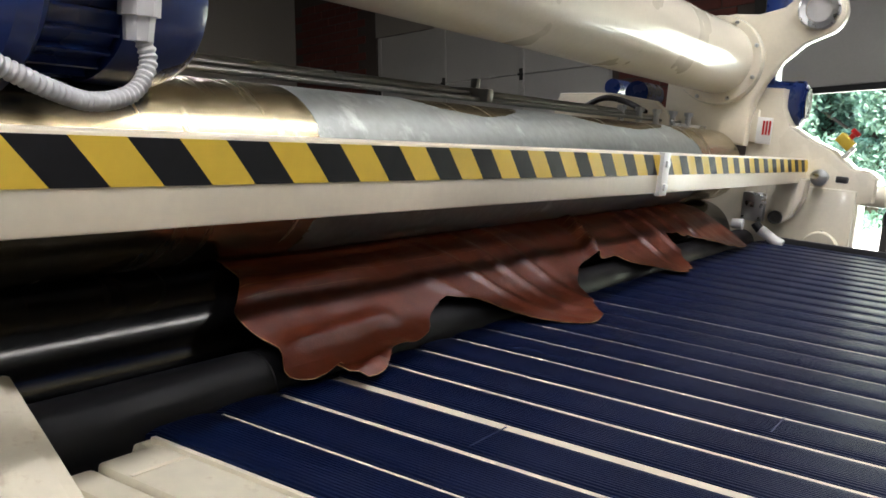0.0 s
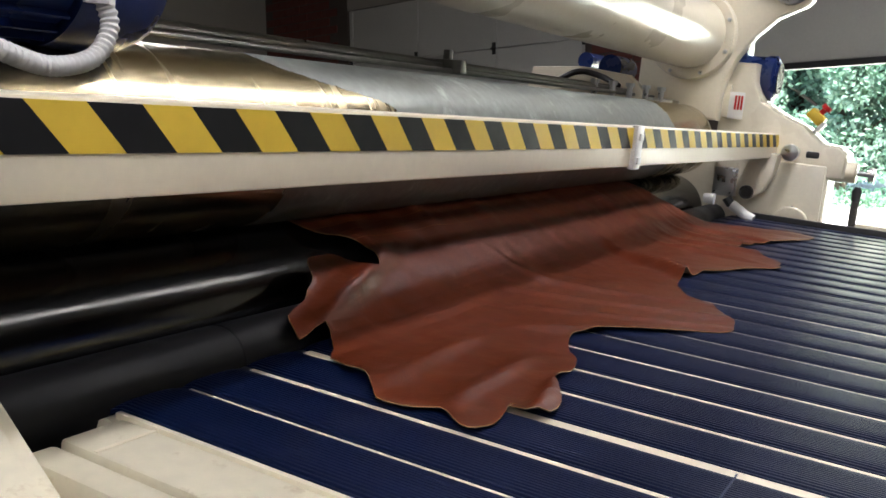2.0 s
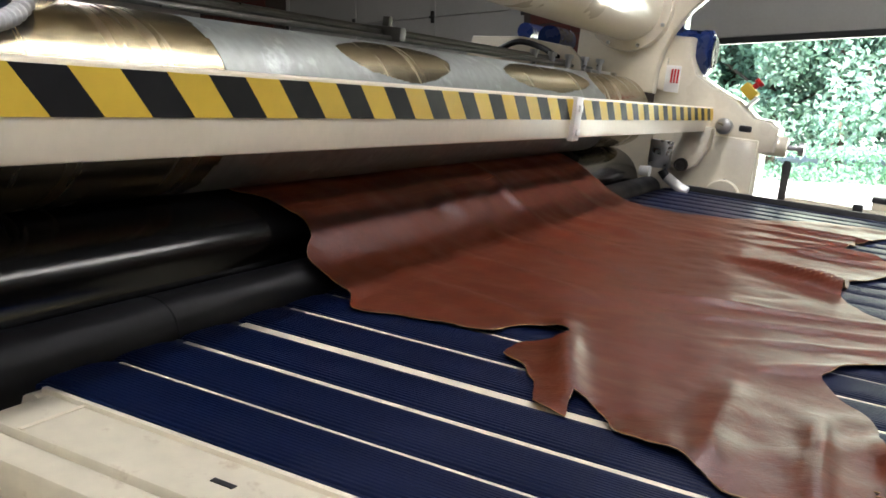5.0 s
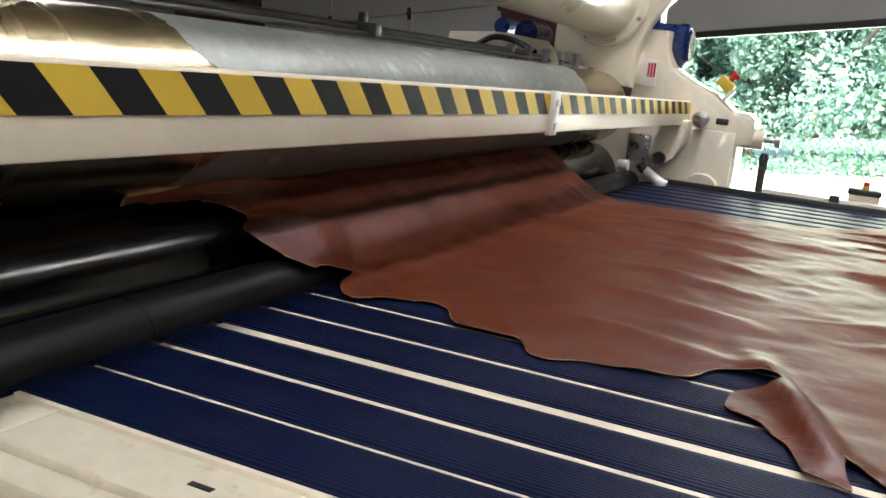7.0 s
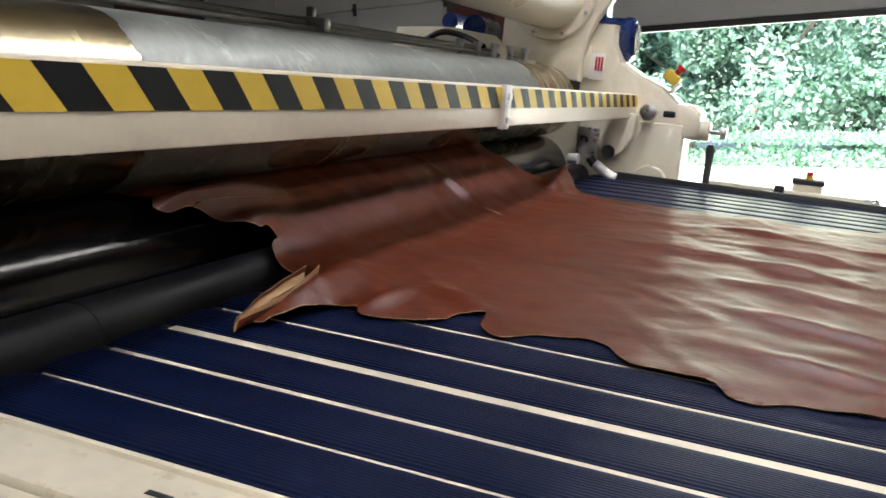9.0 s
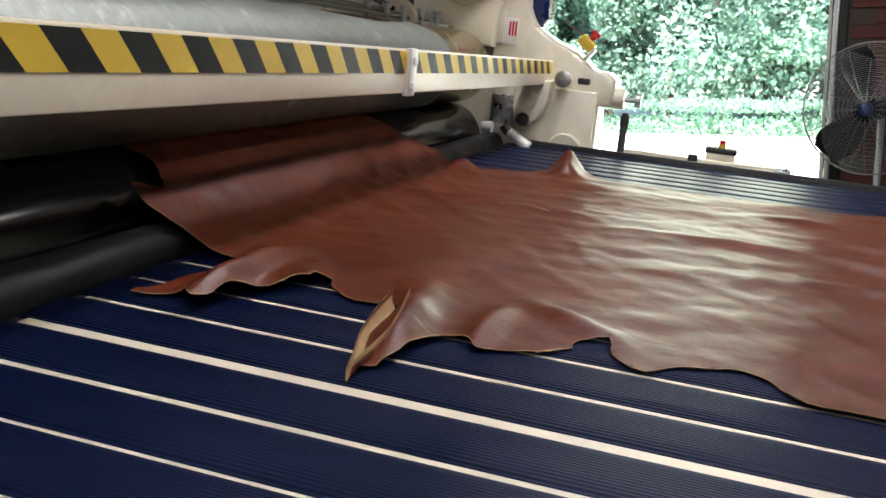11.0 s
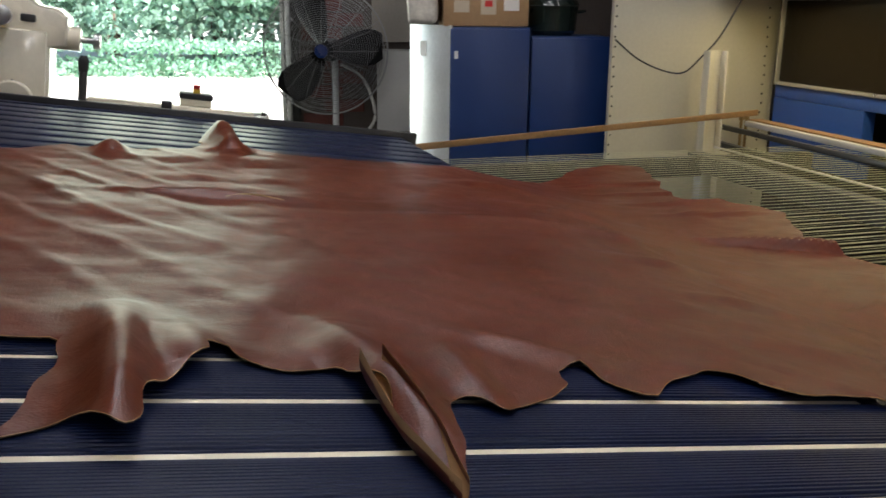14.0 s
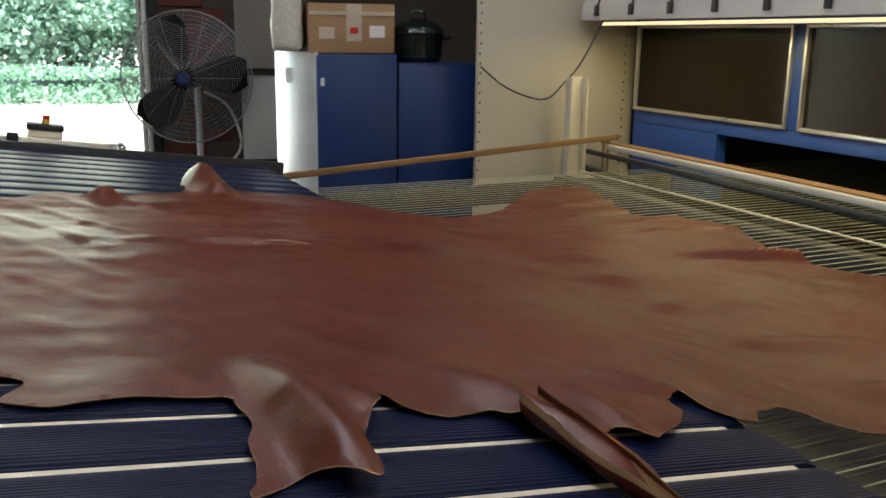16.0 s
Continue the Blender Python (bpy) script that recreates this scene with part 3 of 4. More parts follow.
part("body", turned(B(), [(-0.26, 0.08), (-0.25, 0.095), (-0.06, 0.095), (-0.05, 0.10), (-0.015, 0.10), (-0.005, 0.085)], "X", (0, 3.72, 0.60), 32), BLUE_PAINT, fm)
cowl = part("fan_cowl", turned(B(), [(-0.004, 0.08), (0.003, 0.07)], "X", (0, 3.72, 0.60), 32), BLUE_PAINT, fm)
for r in (0.018, 0.035, 0.052, 0.068):
    part("grille_ring", turned(B(), [(0.004, r), (0.008, r), (0.008, r - 0.007), (0.004, r - 0.007)], "X", (0, 3.72, 0.60), 28, caps=False), BLACK, cowl)
part("motor_mount", box(B(), -0.22, -0.14, 3.66, 3.80, 0.6, 1.5, 0.006), BLUE_PAINT, fm)

# near gear motor with grey conduit
nm = thing("gear_motor", "large blue gear motor above the roll", "motor", m=SLOPE @ pose(0.0, 0.012, -0.024))
part("motor_body", turned(B(), [(0.03, 0.102), (0.18, 0.102)], "Y", (-0.32, 0, 0.575), 40), BLUE_PAINT, nm)
for k in range(24):
    an = k * math.pi / 12
    part("cooling_fin", box(B(), 0.098, 0.113, 0.055, 0.168, -0.002, 0.002, m=pose(-0.32, 0, 0.575, 0, math.degrees(an), 0)), BLUE_PAINT, nm, smooth=False)
part("fan_cowl", turned(B(), [(0.17, 0.117), (0.275, 0.119), (0.30, 0.11), (0.308, 0.085)], "Y", (-0.32, 0, 0.575), 48), BLUE_PAINT, nm)
part("gear_case", turned(B(), [(-0.5, 0.10), (-0.14, 0.12), (-0.10, 0.135), (-0.02, 0.135), (0.0, 0.15), (0.03, 0.15), (0.05, 0.13)], "Y", (-0.32, 0, 0.575), 40), BLUE_PAINT, nm)
part("terminal_box", box(B(), -0.27, -0.16, 0.07, 0.235, 0.58, 0.70, 0.012), BLUE_PAINT, nm)
part("gland", turned(B(), [(0.515, 0.018), (0.545, 0.02), (0.545, 0.026), (0.58, 0.026)], "Z", (-0.19, 0.17, 0), 8), GREY_HOSE, nm, "grey plastic cable gland")
part("conduit", hose(B(), [(-0.19, 0.17, 0.53), (-0.182, 0.180, 0.49), (-0.172, 0.150, 0.452), (-0.16, 0.085, 0.438), (-0.15, 0.02, 0.450), (-0.15, -0.05, 0.474), (-0.16, -0.12, 0.495)], 0.0108, ribs=0.0085, step=0.0016), GREY_HOSE, nm, "grey corrugated conduit")

# rear carriage seen beyond the roll
rc = thing("wiper_carriage", "cream roll wiper carriage with black hose", "machine part", m=SLOPE)
part("bracket_plate", plate(B(), [(-0.95, 0.42), (-0.42, 0.42), (-0.44, 0.50), (-0.50, 0.55), (-0.70, 0.57), (-0.92, 0.555)], 2.95, 3.0, 0.006), CREAM, rc)
part("base_plate", box(B(), -0.62, -0.40, 3.0, 3.35, 0.42, 0.47, 0.005), STEEL, rc)
part("supply_hose", hose(B(), [(-0.8, 2.9, 0.49), (-0.7, 2.9, 0.545), (-0.6, 2.9, 0.535), (-0.5, 2.85, 0.50)], 0.012), BLACK, rc)
for k in range(5):
    part("fitting", turned(B(), [(0.46, 0.012), (0.50, 0.012), (0.50, 0.018), (0.515, 0.018)], "Z", (-0.50 + k * 0.025, 2.6 + k * 0.12, 0), 10), STEEL, rc)
part("pump", turned(turned(B(), [(3.05, 0.05), (3.25, 0.05)], "Y", (-0.62, 0, 0.58), 20), [(3.1, 0.035), (3.3, 0.035)], "Y", (-0.75, 0, 0.6), 20), BLUE_PAINT, rc)

# near side frame, mostly beside the camera
part("near_frame", box(B(), -0.95, -0.02, Y0 - 0.15, Y0 - 0.02, -1.0, 0.65, 0.01), CREAM, press, "cream side frame")
BAR = pose(0.0, -0.0146, 0.02, 0, 10, -17.5)
part("side_bar", box(B(), -0.70, 0.16, -0.16, 0.0, -0.10, 0.0, 0.010, m=BAR), CREAM_WORN, press, "worn cream side bar")
part("cover_strip", box(B(), -0.31, 0.16, -0.10, -0.022, 0.001, 0.009, 0.002, m=BAR), CREAM_WORN, press)
part("hex_bolt", turned(B(), [(0.0, 0.010), (0.007, 0.010), (0.009, 0.007)], "Z", seg=6, m=BAR @ pose(-0.225, -0.045, 0.009)), STEEL, press)
part("bolt_washer", turned(B(), [(0.0, 0.014), (0.002, 0.014)], "Z", seg=20, m=BAR @ pose(-0.225, -0.045, 0.009)), STEEL, press)
part("end_plate", box(B(), -0.40, -0.36, -0.05, 0.105, 0.022, 0.12, 0.004), DOOR_GREY, press)

# ---- the belt table ----
table = thing("belt_table", "cream roller table with navy ribbed conveyor belts", "conveyor", m=SLOPE)
NOSE, TAIL = -0.15, 1.575
part("deck", box(B(), NOSE + 0.03, TAIL - 0.05, 0.165, 3.41, -0.05, 0.0010, 0.001), CREAM_BEAM, table, "cream deck sheet under the belts")
rail_bm = box(B(), -0.11, 1.62, 0.078, 0.168, -0.16, -0.004, 0.006)
part("side_rail", rail_bm, CREAM_WORN, table, "worn cream side rail with rust marks")
part("outer_rail", box(B(), -0.115, 1.62, 0.03, 0.0755, -0.22, -0.010, 0.008), CREAM_WORN, table)
part("rail_joint", box(B(), -0.052, -0.046, 0.079, 0.166, -0.0035, -0.0025), CREAM_BEAM, table)
for x in (0.195, 0.62, 1.05):
    part("rail_slot", box(B(), x - 0.014, x + 0.014, 0.115, 0.123, -0.0038, -0.0028, 0), BLACK, table)
part("far_rail", box(B(), -0.11, 1.62, 3.425, 3.455, -0.2, 0.028, 0.006), BLACK, table, "dark far edge rail")
part("tail_roller", turned(B(), [(0.1, 0.03), (3.45, 0.03)], "Y", (TAIL - 0.03, 0, -0.034), 24), STEEL, table)
part("nose_bar", turned(B(), [(0.155, 0.022), (3.42, 0.022)], "Y", (NOSE + 0.027, 0, -0.028), 24), CREAM, table)
for x in (0.1, 1.4):
    for y in (0.12, 3.35):
        part("leg", box(B(), x - 0.04, x + 0.04, y - 0.04, y + 0.04, -1.02 if x > 1 else -1.18, -0.06, 0.005), CREAM, table)


def belt_bm(width, rib):
    """A closed flat belt whose upper side carries fine lengthwise ribs."""
    bm = B()
    n = max(6, int(width / (0.0062 if rib else 0.012)))
    prof = []
    for i in range(n):
        a = -width / 2 + width * i / n
        d = width / n
        crown = 0.0062 * (1 - (2 * (a + d / 2) / width) ** 4) + 0.0006
        prof += [(a + d * 0.08, crown), (a + d * 0.25, crown + rib), (a + d * 0.75, crown + rib), (a + d * 0.92, crown)]
    r = 0.027
    path = []
    for k in range(6):
        th = math.pi * (1.5 - k / 5)
        path.append((NOSE + r + r * math.cos(th), -r + r * math.sin(th), math.cos(th), math.sin(th)))
    for k in range(1, 6):
        path.append((NOSE + r + (TAIL - NOSE - 2 * r) * k / 6, 0, 0, 1))
    for k in range(6):
        th = math.pi * (0.5 - k / 5)
        path.append((TAIL - r + r * math.cos(th), -r + r * math.sin(th), math.cos(th), math.sin(th)))
    rows = []
    for x, z, nx, nz in path:
        rows.append([bm.verts.new((x + nx * h, y, z + nz * h)) for y, h in prof])
    for a, b2 in zip(rows, rows[1:]):
        for i in range(len(prof) - 1):
            bm.faces.new((a[i], a[i + 1], b2[i + 1], b2[i]))
    inner = [[bm.verts.new((x - nx * 0.0035, y, z - nz * 0.0035)) for y in (-width / 2, width / 2)] for x, z, nx, nz in path]
    for (a, b2), (c, d), r0, r1 in zip(inner, inner[1:], rows, rows[1:]):
        bm.faces.new((a, b2, d, c))
        bm.faces.new((a, r0[0], r1[0], c))
        bm.faces.new((b2, r0[-1], r1[-1], d))
    return bm


# belt gaps lie at these rows across the table; the third is the widest
GAPS = [(0.286, 0.007), (0.4055, 0.0125), (0.5315, 0.024), (0.6575, 0.0125), (0.783, 0.0125), (0.904, 0.012)]
y = 0.904
rnd = random.Random(2)
while y + 0.1225 < 3.36:
    y += 0.1225
    GAPS.append((y, rnd.choice((0.010, 0.014, 0.009, 0.012))))
GAPS.append((3.425, 0.004))
edge = 0.172
meshes = {}
for c, g in GAPS:
    a, b2 = edge, c - g / 2
    w = round(b2 - a, 3)
    key = w, 0.0008 if c < 1.9 else 0.0
    if key not in meshes:
        meshes[key] = mesh_from(belt_bm(*key), "belt", BELT, 20 if key[1] else 40)
    ob = new("belt", meshes[key])
    ob.parent = table
    ob.location = (0, (a + b2) / 2, 0.0)
    edge = c + g / 2

# vulcanised seams that travel round with the belts
SEAMS = []
for yb, start in ((0.589, 0.72), (0.846, 0.50), (1.335, 0.62), (0.468, 0.20), (1.58, 0.95), (2.07, 0.55)):
    sm = part("belt_seam", box(B(), -0.0012, 0.0012, -0.05, 0.05, 0.0, 0.0009), SEAM, table, smooth=False)
    SEAMS.append((sm, yb, start))

# pale wear flecks at the feed end of the gaps and black keeper shoes
for c, g in GAPS[1:9]:
    part("belt_keeper", box(B(), NOSE + 0.012, NOSE + 0.055, c - 0.009, c + 0.009, -0.02, 0.0005, 0.003), BLACK, table)

# control block on the far rail
blk = thing("control_block", "cream rail end with a small push-button box", "control box", m=SLOPE @ pose(0, 0, 0.018))
part("rail", box(B(), 0.35, 1.03, 3.55, 3.70, -0.2, 0.012, 0.006), CREAM, blk)
part("end_cap", box(B(), 0.97, 1.035, 3.545, 3.70, -0.2, 0.014, 0.01), STEEL, blk)
part("switch_box", box(B(), 0.69, 0.81, 3.6, 3.7, 0.013, 0.040, 0.004), CREAM, blk)
part("box_lid", box(B(), 0.685, 0.815, 3.595, 3.705, 0.040, 0.062, 0.006), BLACK, blk)
part("button_stem", turned(B(), [(0.06, 0.014), (0.078, 0.014)], "Z", (0.752, 3.65, 0), 14), YELLOW, blk)
part("button", turned(B(), [(0.078, 0.013), (0.094, 0.013)], "Z", (0.752, 3.65, 0), 14), RED, blk)
part("clip", box(B(), 0.62, 0.66, 3.53, 3.56, -0.02, 0.03, 0.006), BLACK, blk)
# dark upright lever beside the press
lv = thing("steel_lever", "dark upright adjusting lever beside the press", "lever", m=SLOPE)
part("post", box(B(), 0.315, 0.345, 3.60, 3.64, -0.2, 0.12, 0.006), DARK, lv)
part("grip", turned(B(), [(0.10, 0.016), (0.16, 0.02), (0.18, 0.012)], "Z", (0.33, 3.62, 0), 12), BLACK, lv)

# ---- string conveyor ----
STR_Z = 0.925
strings = thing("string_conveyor", "string conveyor of parallel pale yellow cords", "conveyor")
sb_v, sb_f = [], []
for k in range(74):
    yy = 0.18 + k * 0.044
    r = 0.0014
    i = len(sb_v)
    for x in (1.60, 5.6):
        for a in range(5):
            sb_v.append((x, yy + r * math.cos(a * 1.2566), STR_Z + r * math.sin(a * 1.2566)))
    for a in range(5):
        sb_f.append((i + a, i + (a + 1) % 5, i + 5 + (a + 1) % 5, i + 5 + a))
me = bpy.data.meshes.new("cord_bed")
me.from_pydata(sb_v, [], sb_f)
me.materials.append(STRING)
cords = new("cord_bed", me)
cords.parent = strings
cords["kind"] = "stuff"
part("pulley_shaft", turned(B(), [(0.1, 0.028), (3.5, 0.028)], "Y", (1.66, 0, STR_Z - 0.03), 20), DARK, strings)
part("support_rod", turned(B(), [(0.1, 0.005), (3.55, 0.005)], "Y", (3.09, 0, STR_Z - 0.014), 12), ALU, strings, "pale guide rod under the cords")
part("cross_beam", box(B(), 2.98, 3.06, 0.05, 3.6, STR_Z - 0.12, STR_Z - 0.04, 0.004), DARK, strings)
for yy in (3.52, 0.04):
    part("side_beam", box(B(), 1.66, 5.4, yy - 0.03, yy + 0.03, STR_Z - 0.14, STR_Z - 0.05, 0.004), DARK, strings)
for xx in (1.8, 3.02):
    for yy in (0.06, 3.52):
        part("leg", box(B(), xx - 0.03, xx + 0.03, yy - 0.03, yy + 0.03, 0, STR_Z - 0.1, 0.004), ALU, strings)
# return cords below
rb_v = [(x, yy, z - 0.30) for (x, yy, z) in sb_v]
me = bpy.data.meshes.new("return_cord_bed")
me.from_pydata(rb_v, [], sb_f)
me.materials.append(STRING)
rcords = new("return_cord_bed", me)
rcords.parent = strings
rcords["kind"] = "stuff"

# ---- drying tunnel ----
TUN = pose(3.62, 3.86, 0, 0, 0, -3.1)           # far front corner, face looks along -X, y runs away from the camera
tun = thing("drying_tunnel", "blue drying tunnel with dark dusty windows", "drying tunnel", m=TUN)
SPAN = -5.2
WB, WT = 1.17, 1.60
face = box(box(box(B(), 0, 0.06, SPAN, -0.004, 1.108, WB, 0.003), 0, 0.06, SPAN, -0.004, WT, 2.3, 0.003), 0, 0.06, -0.69, -0.004, 0.80, 1.107)
part("front_wall", face, TUNNEL_BLUE, tun)
W = [(-0.008, -1.13), (-1.20, -2.33), (-2.40, -3.53), (-3.60, -5.0)]
for a, b2 in W:
    wf = part("window_frame", box(box(box(box(B(), -0.014, 0.03, b2, b2 + 0.014, WB + 0.002, WT, 0.003), -0.014, 0.03, a - 0.014, a, WB + 0.002, WT, 0.003), -0.014, 0.03, b2 + 0.014, a - 0.014, WB + 0.002, WB + 0.018, 0.003), -0.014, 0.03, b2 + 0.014, a - 0.014, WT - 0.015, WT, 0.003), ALU, tun, "aluminium window frame")
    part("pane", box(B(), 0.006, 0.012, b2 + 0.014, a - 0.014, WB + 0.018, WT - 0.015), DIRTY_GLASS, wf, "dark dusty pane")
    part("post", box(B(), 0.0, 0.05, b2 - 0.068, b2 - 0.001, WB + 0.002, WT - 0.002, 0.003), TUNNEL_BLUE, tun)
# Near-black inner walls put the unlit depth of the tunnel into colour.
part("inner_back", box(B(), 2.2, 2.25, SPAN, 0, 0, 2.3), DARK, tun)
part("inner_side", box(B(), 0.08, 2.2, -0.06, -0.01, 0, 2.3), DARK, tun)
part("roof", box(B(), 0.0, 2.25, SPAN, 0.0, 2.302, 2.36, 0.004), TUNNEL_BLUE, tun)
part("hanging_baffle", box(B(), 0.10, 0.115, -1.16, -0.60, WB, WT, 0.002), WOOD_DARK, tun, "brown baffle board behind the glass")
part("inlet_lip", box(B(), -0.235, -0.12, SPAN, -0.13, 0.978, 1.005, 0.005), DOOR_GREY, tun, "grey metal inlet lip")
part("lip_board", box(B(), -0.215, -0.15, SPAN, -0.13, 1.006, 1.014, 0.003), WOOD, tun, "wooden strip on the lip")
part("front_bar", box(B(), -0.372, -0.348, SPAN, 0.16, 0.966, 0.990, 0.004), BLACK, tun, "black steel cross bar")
part("rear_bar", box(B(), -0.36, -0.32, -0.6, 0.10, 0.86, 0.90, 0.004), BLACK, tun)
for dx, yy in ((-0.21, -0.06), (-0.17, -0.04), (-0.30, 0.10)):
    pin = rod(B(), (dx, yy, 0.82), (dx, yy, 1.04), 0.007, 10)
    part("guide_pin", turned(pin, [(1.0, 0.013), (1.02, 0.013)], "Z", (dx, yy, 0), 10), BRASS_DULL, tun, "threaded brass pin")
# lamp hood over the windows
hood = thing("lamp_hood", "white lamp hood with clips over the tunnel inlet", "lamp", m=TUN @ pose(0, 0, 0.025))
part("hood", plate(B(), [(-0.335, 1.595), (-0.325, 1.592), (-0.02, 1.66), (-0.02, 1.95), (-0.10, 1.95), (-0.325, 1.68), (-0.335, 1.62)], SPAN, 0.02, 0.003), DOOR_GREY, hood)
part("tube", turned(B(), [(SPAN + 0.1, 0.008), (-0.1, 0.008)], "Y", (-0.28, 0, 1.578), 12), glow("warm_tube", (1.0, 0.82, 0.45), 0.25), hood)
for k in range(9):
    y2 = -0.14 - k * 0.30
    cb = box(B(), -0.35, -0.334, y2 - 0.014, y2 + 0.014, 1.615, 1.665, 0.003)
    hose(cb, [(-0.34, y2, 1.66), (-0.33, y2 - 0.02, 1.70), (-0.30, y2 - 0.03, 1.71)], 0.005, seg=6)
    part("clip", cb, DARK, hood, "dark toggle clip")
area_lamp("hood_light", TUN @ pose(-0.25, SPAN / 2, 1.565), 0.12, 4.8, 4.6, (1.0, 0.80, 0.36))

# cream end panel with rivets
pan = thing("end_panel", "tall cream riveted sheet metal panel", "panel", m=pose(3.64, 3.95, 0, 0, 0, 0))
part("sheet", box(B(), -0.905, 0.035, 0.0, 0.03, 0, 2.9, 0.003), PANEL, pan)
rivet_me = mesh_from(turned(B(), [(-0.004, 0.003), (-0.001, 0.0055), (0.001, 0.0055)], "Y", seg=8), "rivet", DARK, True)
for k in range(34):
    for x in (-0.893, -0.03):
        ob = new("rivet", rivet_me)
        ob.parent = pan
        ob.location = (x + 0.003 * ((k * 5) % 3 - 1), 0, 0.3 + k * 0.048)
chan = thing("steel_channel", "upright white steel channel post beside the conveyor", "post", m=pose(3.168, 3.74, 0))
part("web", box(B(), -0.05, 0.05, 0.0, 0.008, 0, 1.345, 0.002), PANEL, chan)
for x in (-0.05, 0.043):
    part("flange", box(B(), x, x + 0.007, -0.05, 0.0, 0, 1.345, 0.002), PANEL, chan)
cable = thing("hanging_cable", "thin black cable looped from the hood to the cabinet", "cable")
part("cable_run", hose(B(), [(2.74, 3.93, 1.39), (2.85, 3.9, 1.30), (2.97, 3.86, 1.245), (3.05, 3.80, 1.24), (3.12, 3.76, 1.32), (3.2, 3.74, 1.42), (3.30, 3.72, 1.62), (3.40, 3.74, 1.80)], 0.0045, seg=6, step=0.02), BLACK, cable)
lath = thing("wooden_lath", "long raw wooden lath laid across the rails", "lath", m=look((3.36, 3.66, 1.052), (1.6, 3.50, 0.962)))
part("stick", box(B(), -0.007, 0.007, -0.014, 0.014, -1.75, 0.03, 0.003), WOOD, lath)

# ---- cabinets, carton, pot ----
def cabinet(x0, x1, h, label):
    c = thing("steel_cabinet", label, "cabinet", m=ROOM)
    part("body", box(B(), x0, x1, -1.75, -1.25, 0.05, h, 0.004), CAB_BLUE, c)
    part("door", box(B(), x0 + 0.004, x1 - 0.004, -1.772, -1.752, 0.08, h - 0.01, 0.003), CAB_BLUE, c)
    part("plinth", box(B(), x0 + 0.01, x1 - 0.01, -1.72, -1.27, 0, 0.05), DARK, c)
    return c


c1 = cabinet(1.09, 1.513, 1.437, "blue steel cabinet with a bare metal side")
part("tag", box(B(), 1.115, 1.135, -1.776, -1.773, 1.275, 1.315), WHITE, c1, "white paper tag")
sheet_bm = box(B(), 0, 0.36, 0, 0.012, 0.0, 1.445, 0.003, m=pose(0.885, -1.47, 0, 0, 0, -54))
part("side_sheet", sheet_bm, GALV, c1, "bright galvanised side sheet")
part("side_note", box(B(), 0.10, 0.15, -0.004, -0.001, 1.28, 1.36, m=pose(0.885, -1.47, 0, 0, 0, -54)), WHITE, c1)
cabinet(1.519, 1.945, 1.393, "plain blue steel cabinet")
ctn = thing("carton", "brown cardboard carton sealed with clear tape", "box", m=ROOM @ pose(1.275, -1.55, 1.44, 0, 0, 2))
part("box", box(B(), -0.222, 0.222, -0.19, 0.19, 0, 0.25, 0.006), CARD, ctn)
part("tape", box(B(), -0.03, 0.05, -0.1925, -0.1908, 0.06, 0.245), TAPE_CLEAR, ctn)
part("tape", box(B(), -0.22, 0.22, -0.1945, -0.1928, 0.19, 0.21), TAPE_CLEAR, ctn)
part("label", box(B(), -0.17, -0.09, -0.1925, -0.1908, 0.07, 0.13), TAPE_CLEAR, ctn, "pale worn paper label")
part("label", box(B(), 0.09, 0.17, -0.1925, -0.1908, 0.08, 0.14), WHITE, ctn)
part("print_bar", box(B(), -0.01, 0.03, -0.1965, -0.195, 0.10, 0.13), RED, ctn)
wrap = thing("wrapped_bale", "bale wrapped in crumpled clear plastic film", "package", m=ROOM @ pose(0.97, -1.5, 1.45, 0, 0, -4))
wb = bmesh.new()
box(wb, -0.085, 0.07, -0.19, 0.19, 0, 0.28, 0.02)
bmesh.ops.subdivide_edges(wb, edges=wb.edges[:], cuts=3, use_grid_fill=True)
for v in wb.verts:
    v.co += noise.noise_vector(v.co * 22) * 0.010
part("bale", wb, FILM, wrap)
pot = thing("enamel_pot", "dark green enamel pot with lid and side handles", "pot", m=ROOM @ pose(1.655, -1.55, 1.395) @ Matrix.Diagonal((1.1, 1.1, 1.22, 1)))
part("bowl", turned(B(), [(0, 0.10), (0.02, 0.118), (0.11, 0.124), (0.125, 0.130)], "Z", seg=40), ENAMEL, pot)
part("lid", turned(B(), [(0.127, 0.132), (0.145, 0.124), (0.172, 0.09), (0.186, 0.04), (0.188, 0.01)], "Z", seg=40), ENAMEL, pot)
part("lid_handle", hose(B(), [(-0.035, 0, 0.182), (-0.028, 0, 0.215), (0.028, 0, 0.215), (0.035, 0, 0.182)], 0.006, seg=8, step=0.008), ENAMEL, pot)
for sgn in (-1, 1):
    part("handle", hose(B(), [(sgn * 0.12, -0.045, 0.10), (sgn * 0.155, -0.035, 0.105), (sgn * 0.155, 0.035, 0.105), (sgn * 0.12, 0.045, 0.10)], 0.006, seg=8, step=0.01), ENAMEL, pot)

# ---- pedestal fan ----
fan = thing("pedestal_fan", "large industrial pedestal fan with black blades", "fan", m=ROOM @ pose(0.318, -0.35, 1.25, 0, 0, -8))
FR = 0.42


def ring(bm, r, y, w=0.003, seg=64):
    return turned(bm, [(y - w, r - w), (y - w, r + w), (y + w, r + w), (y + w, r - w), (y - w, r - w)], "Y", seg=seg, caps=False)


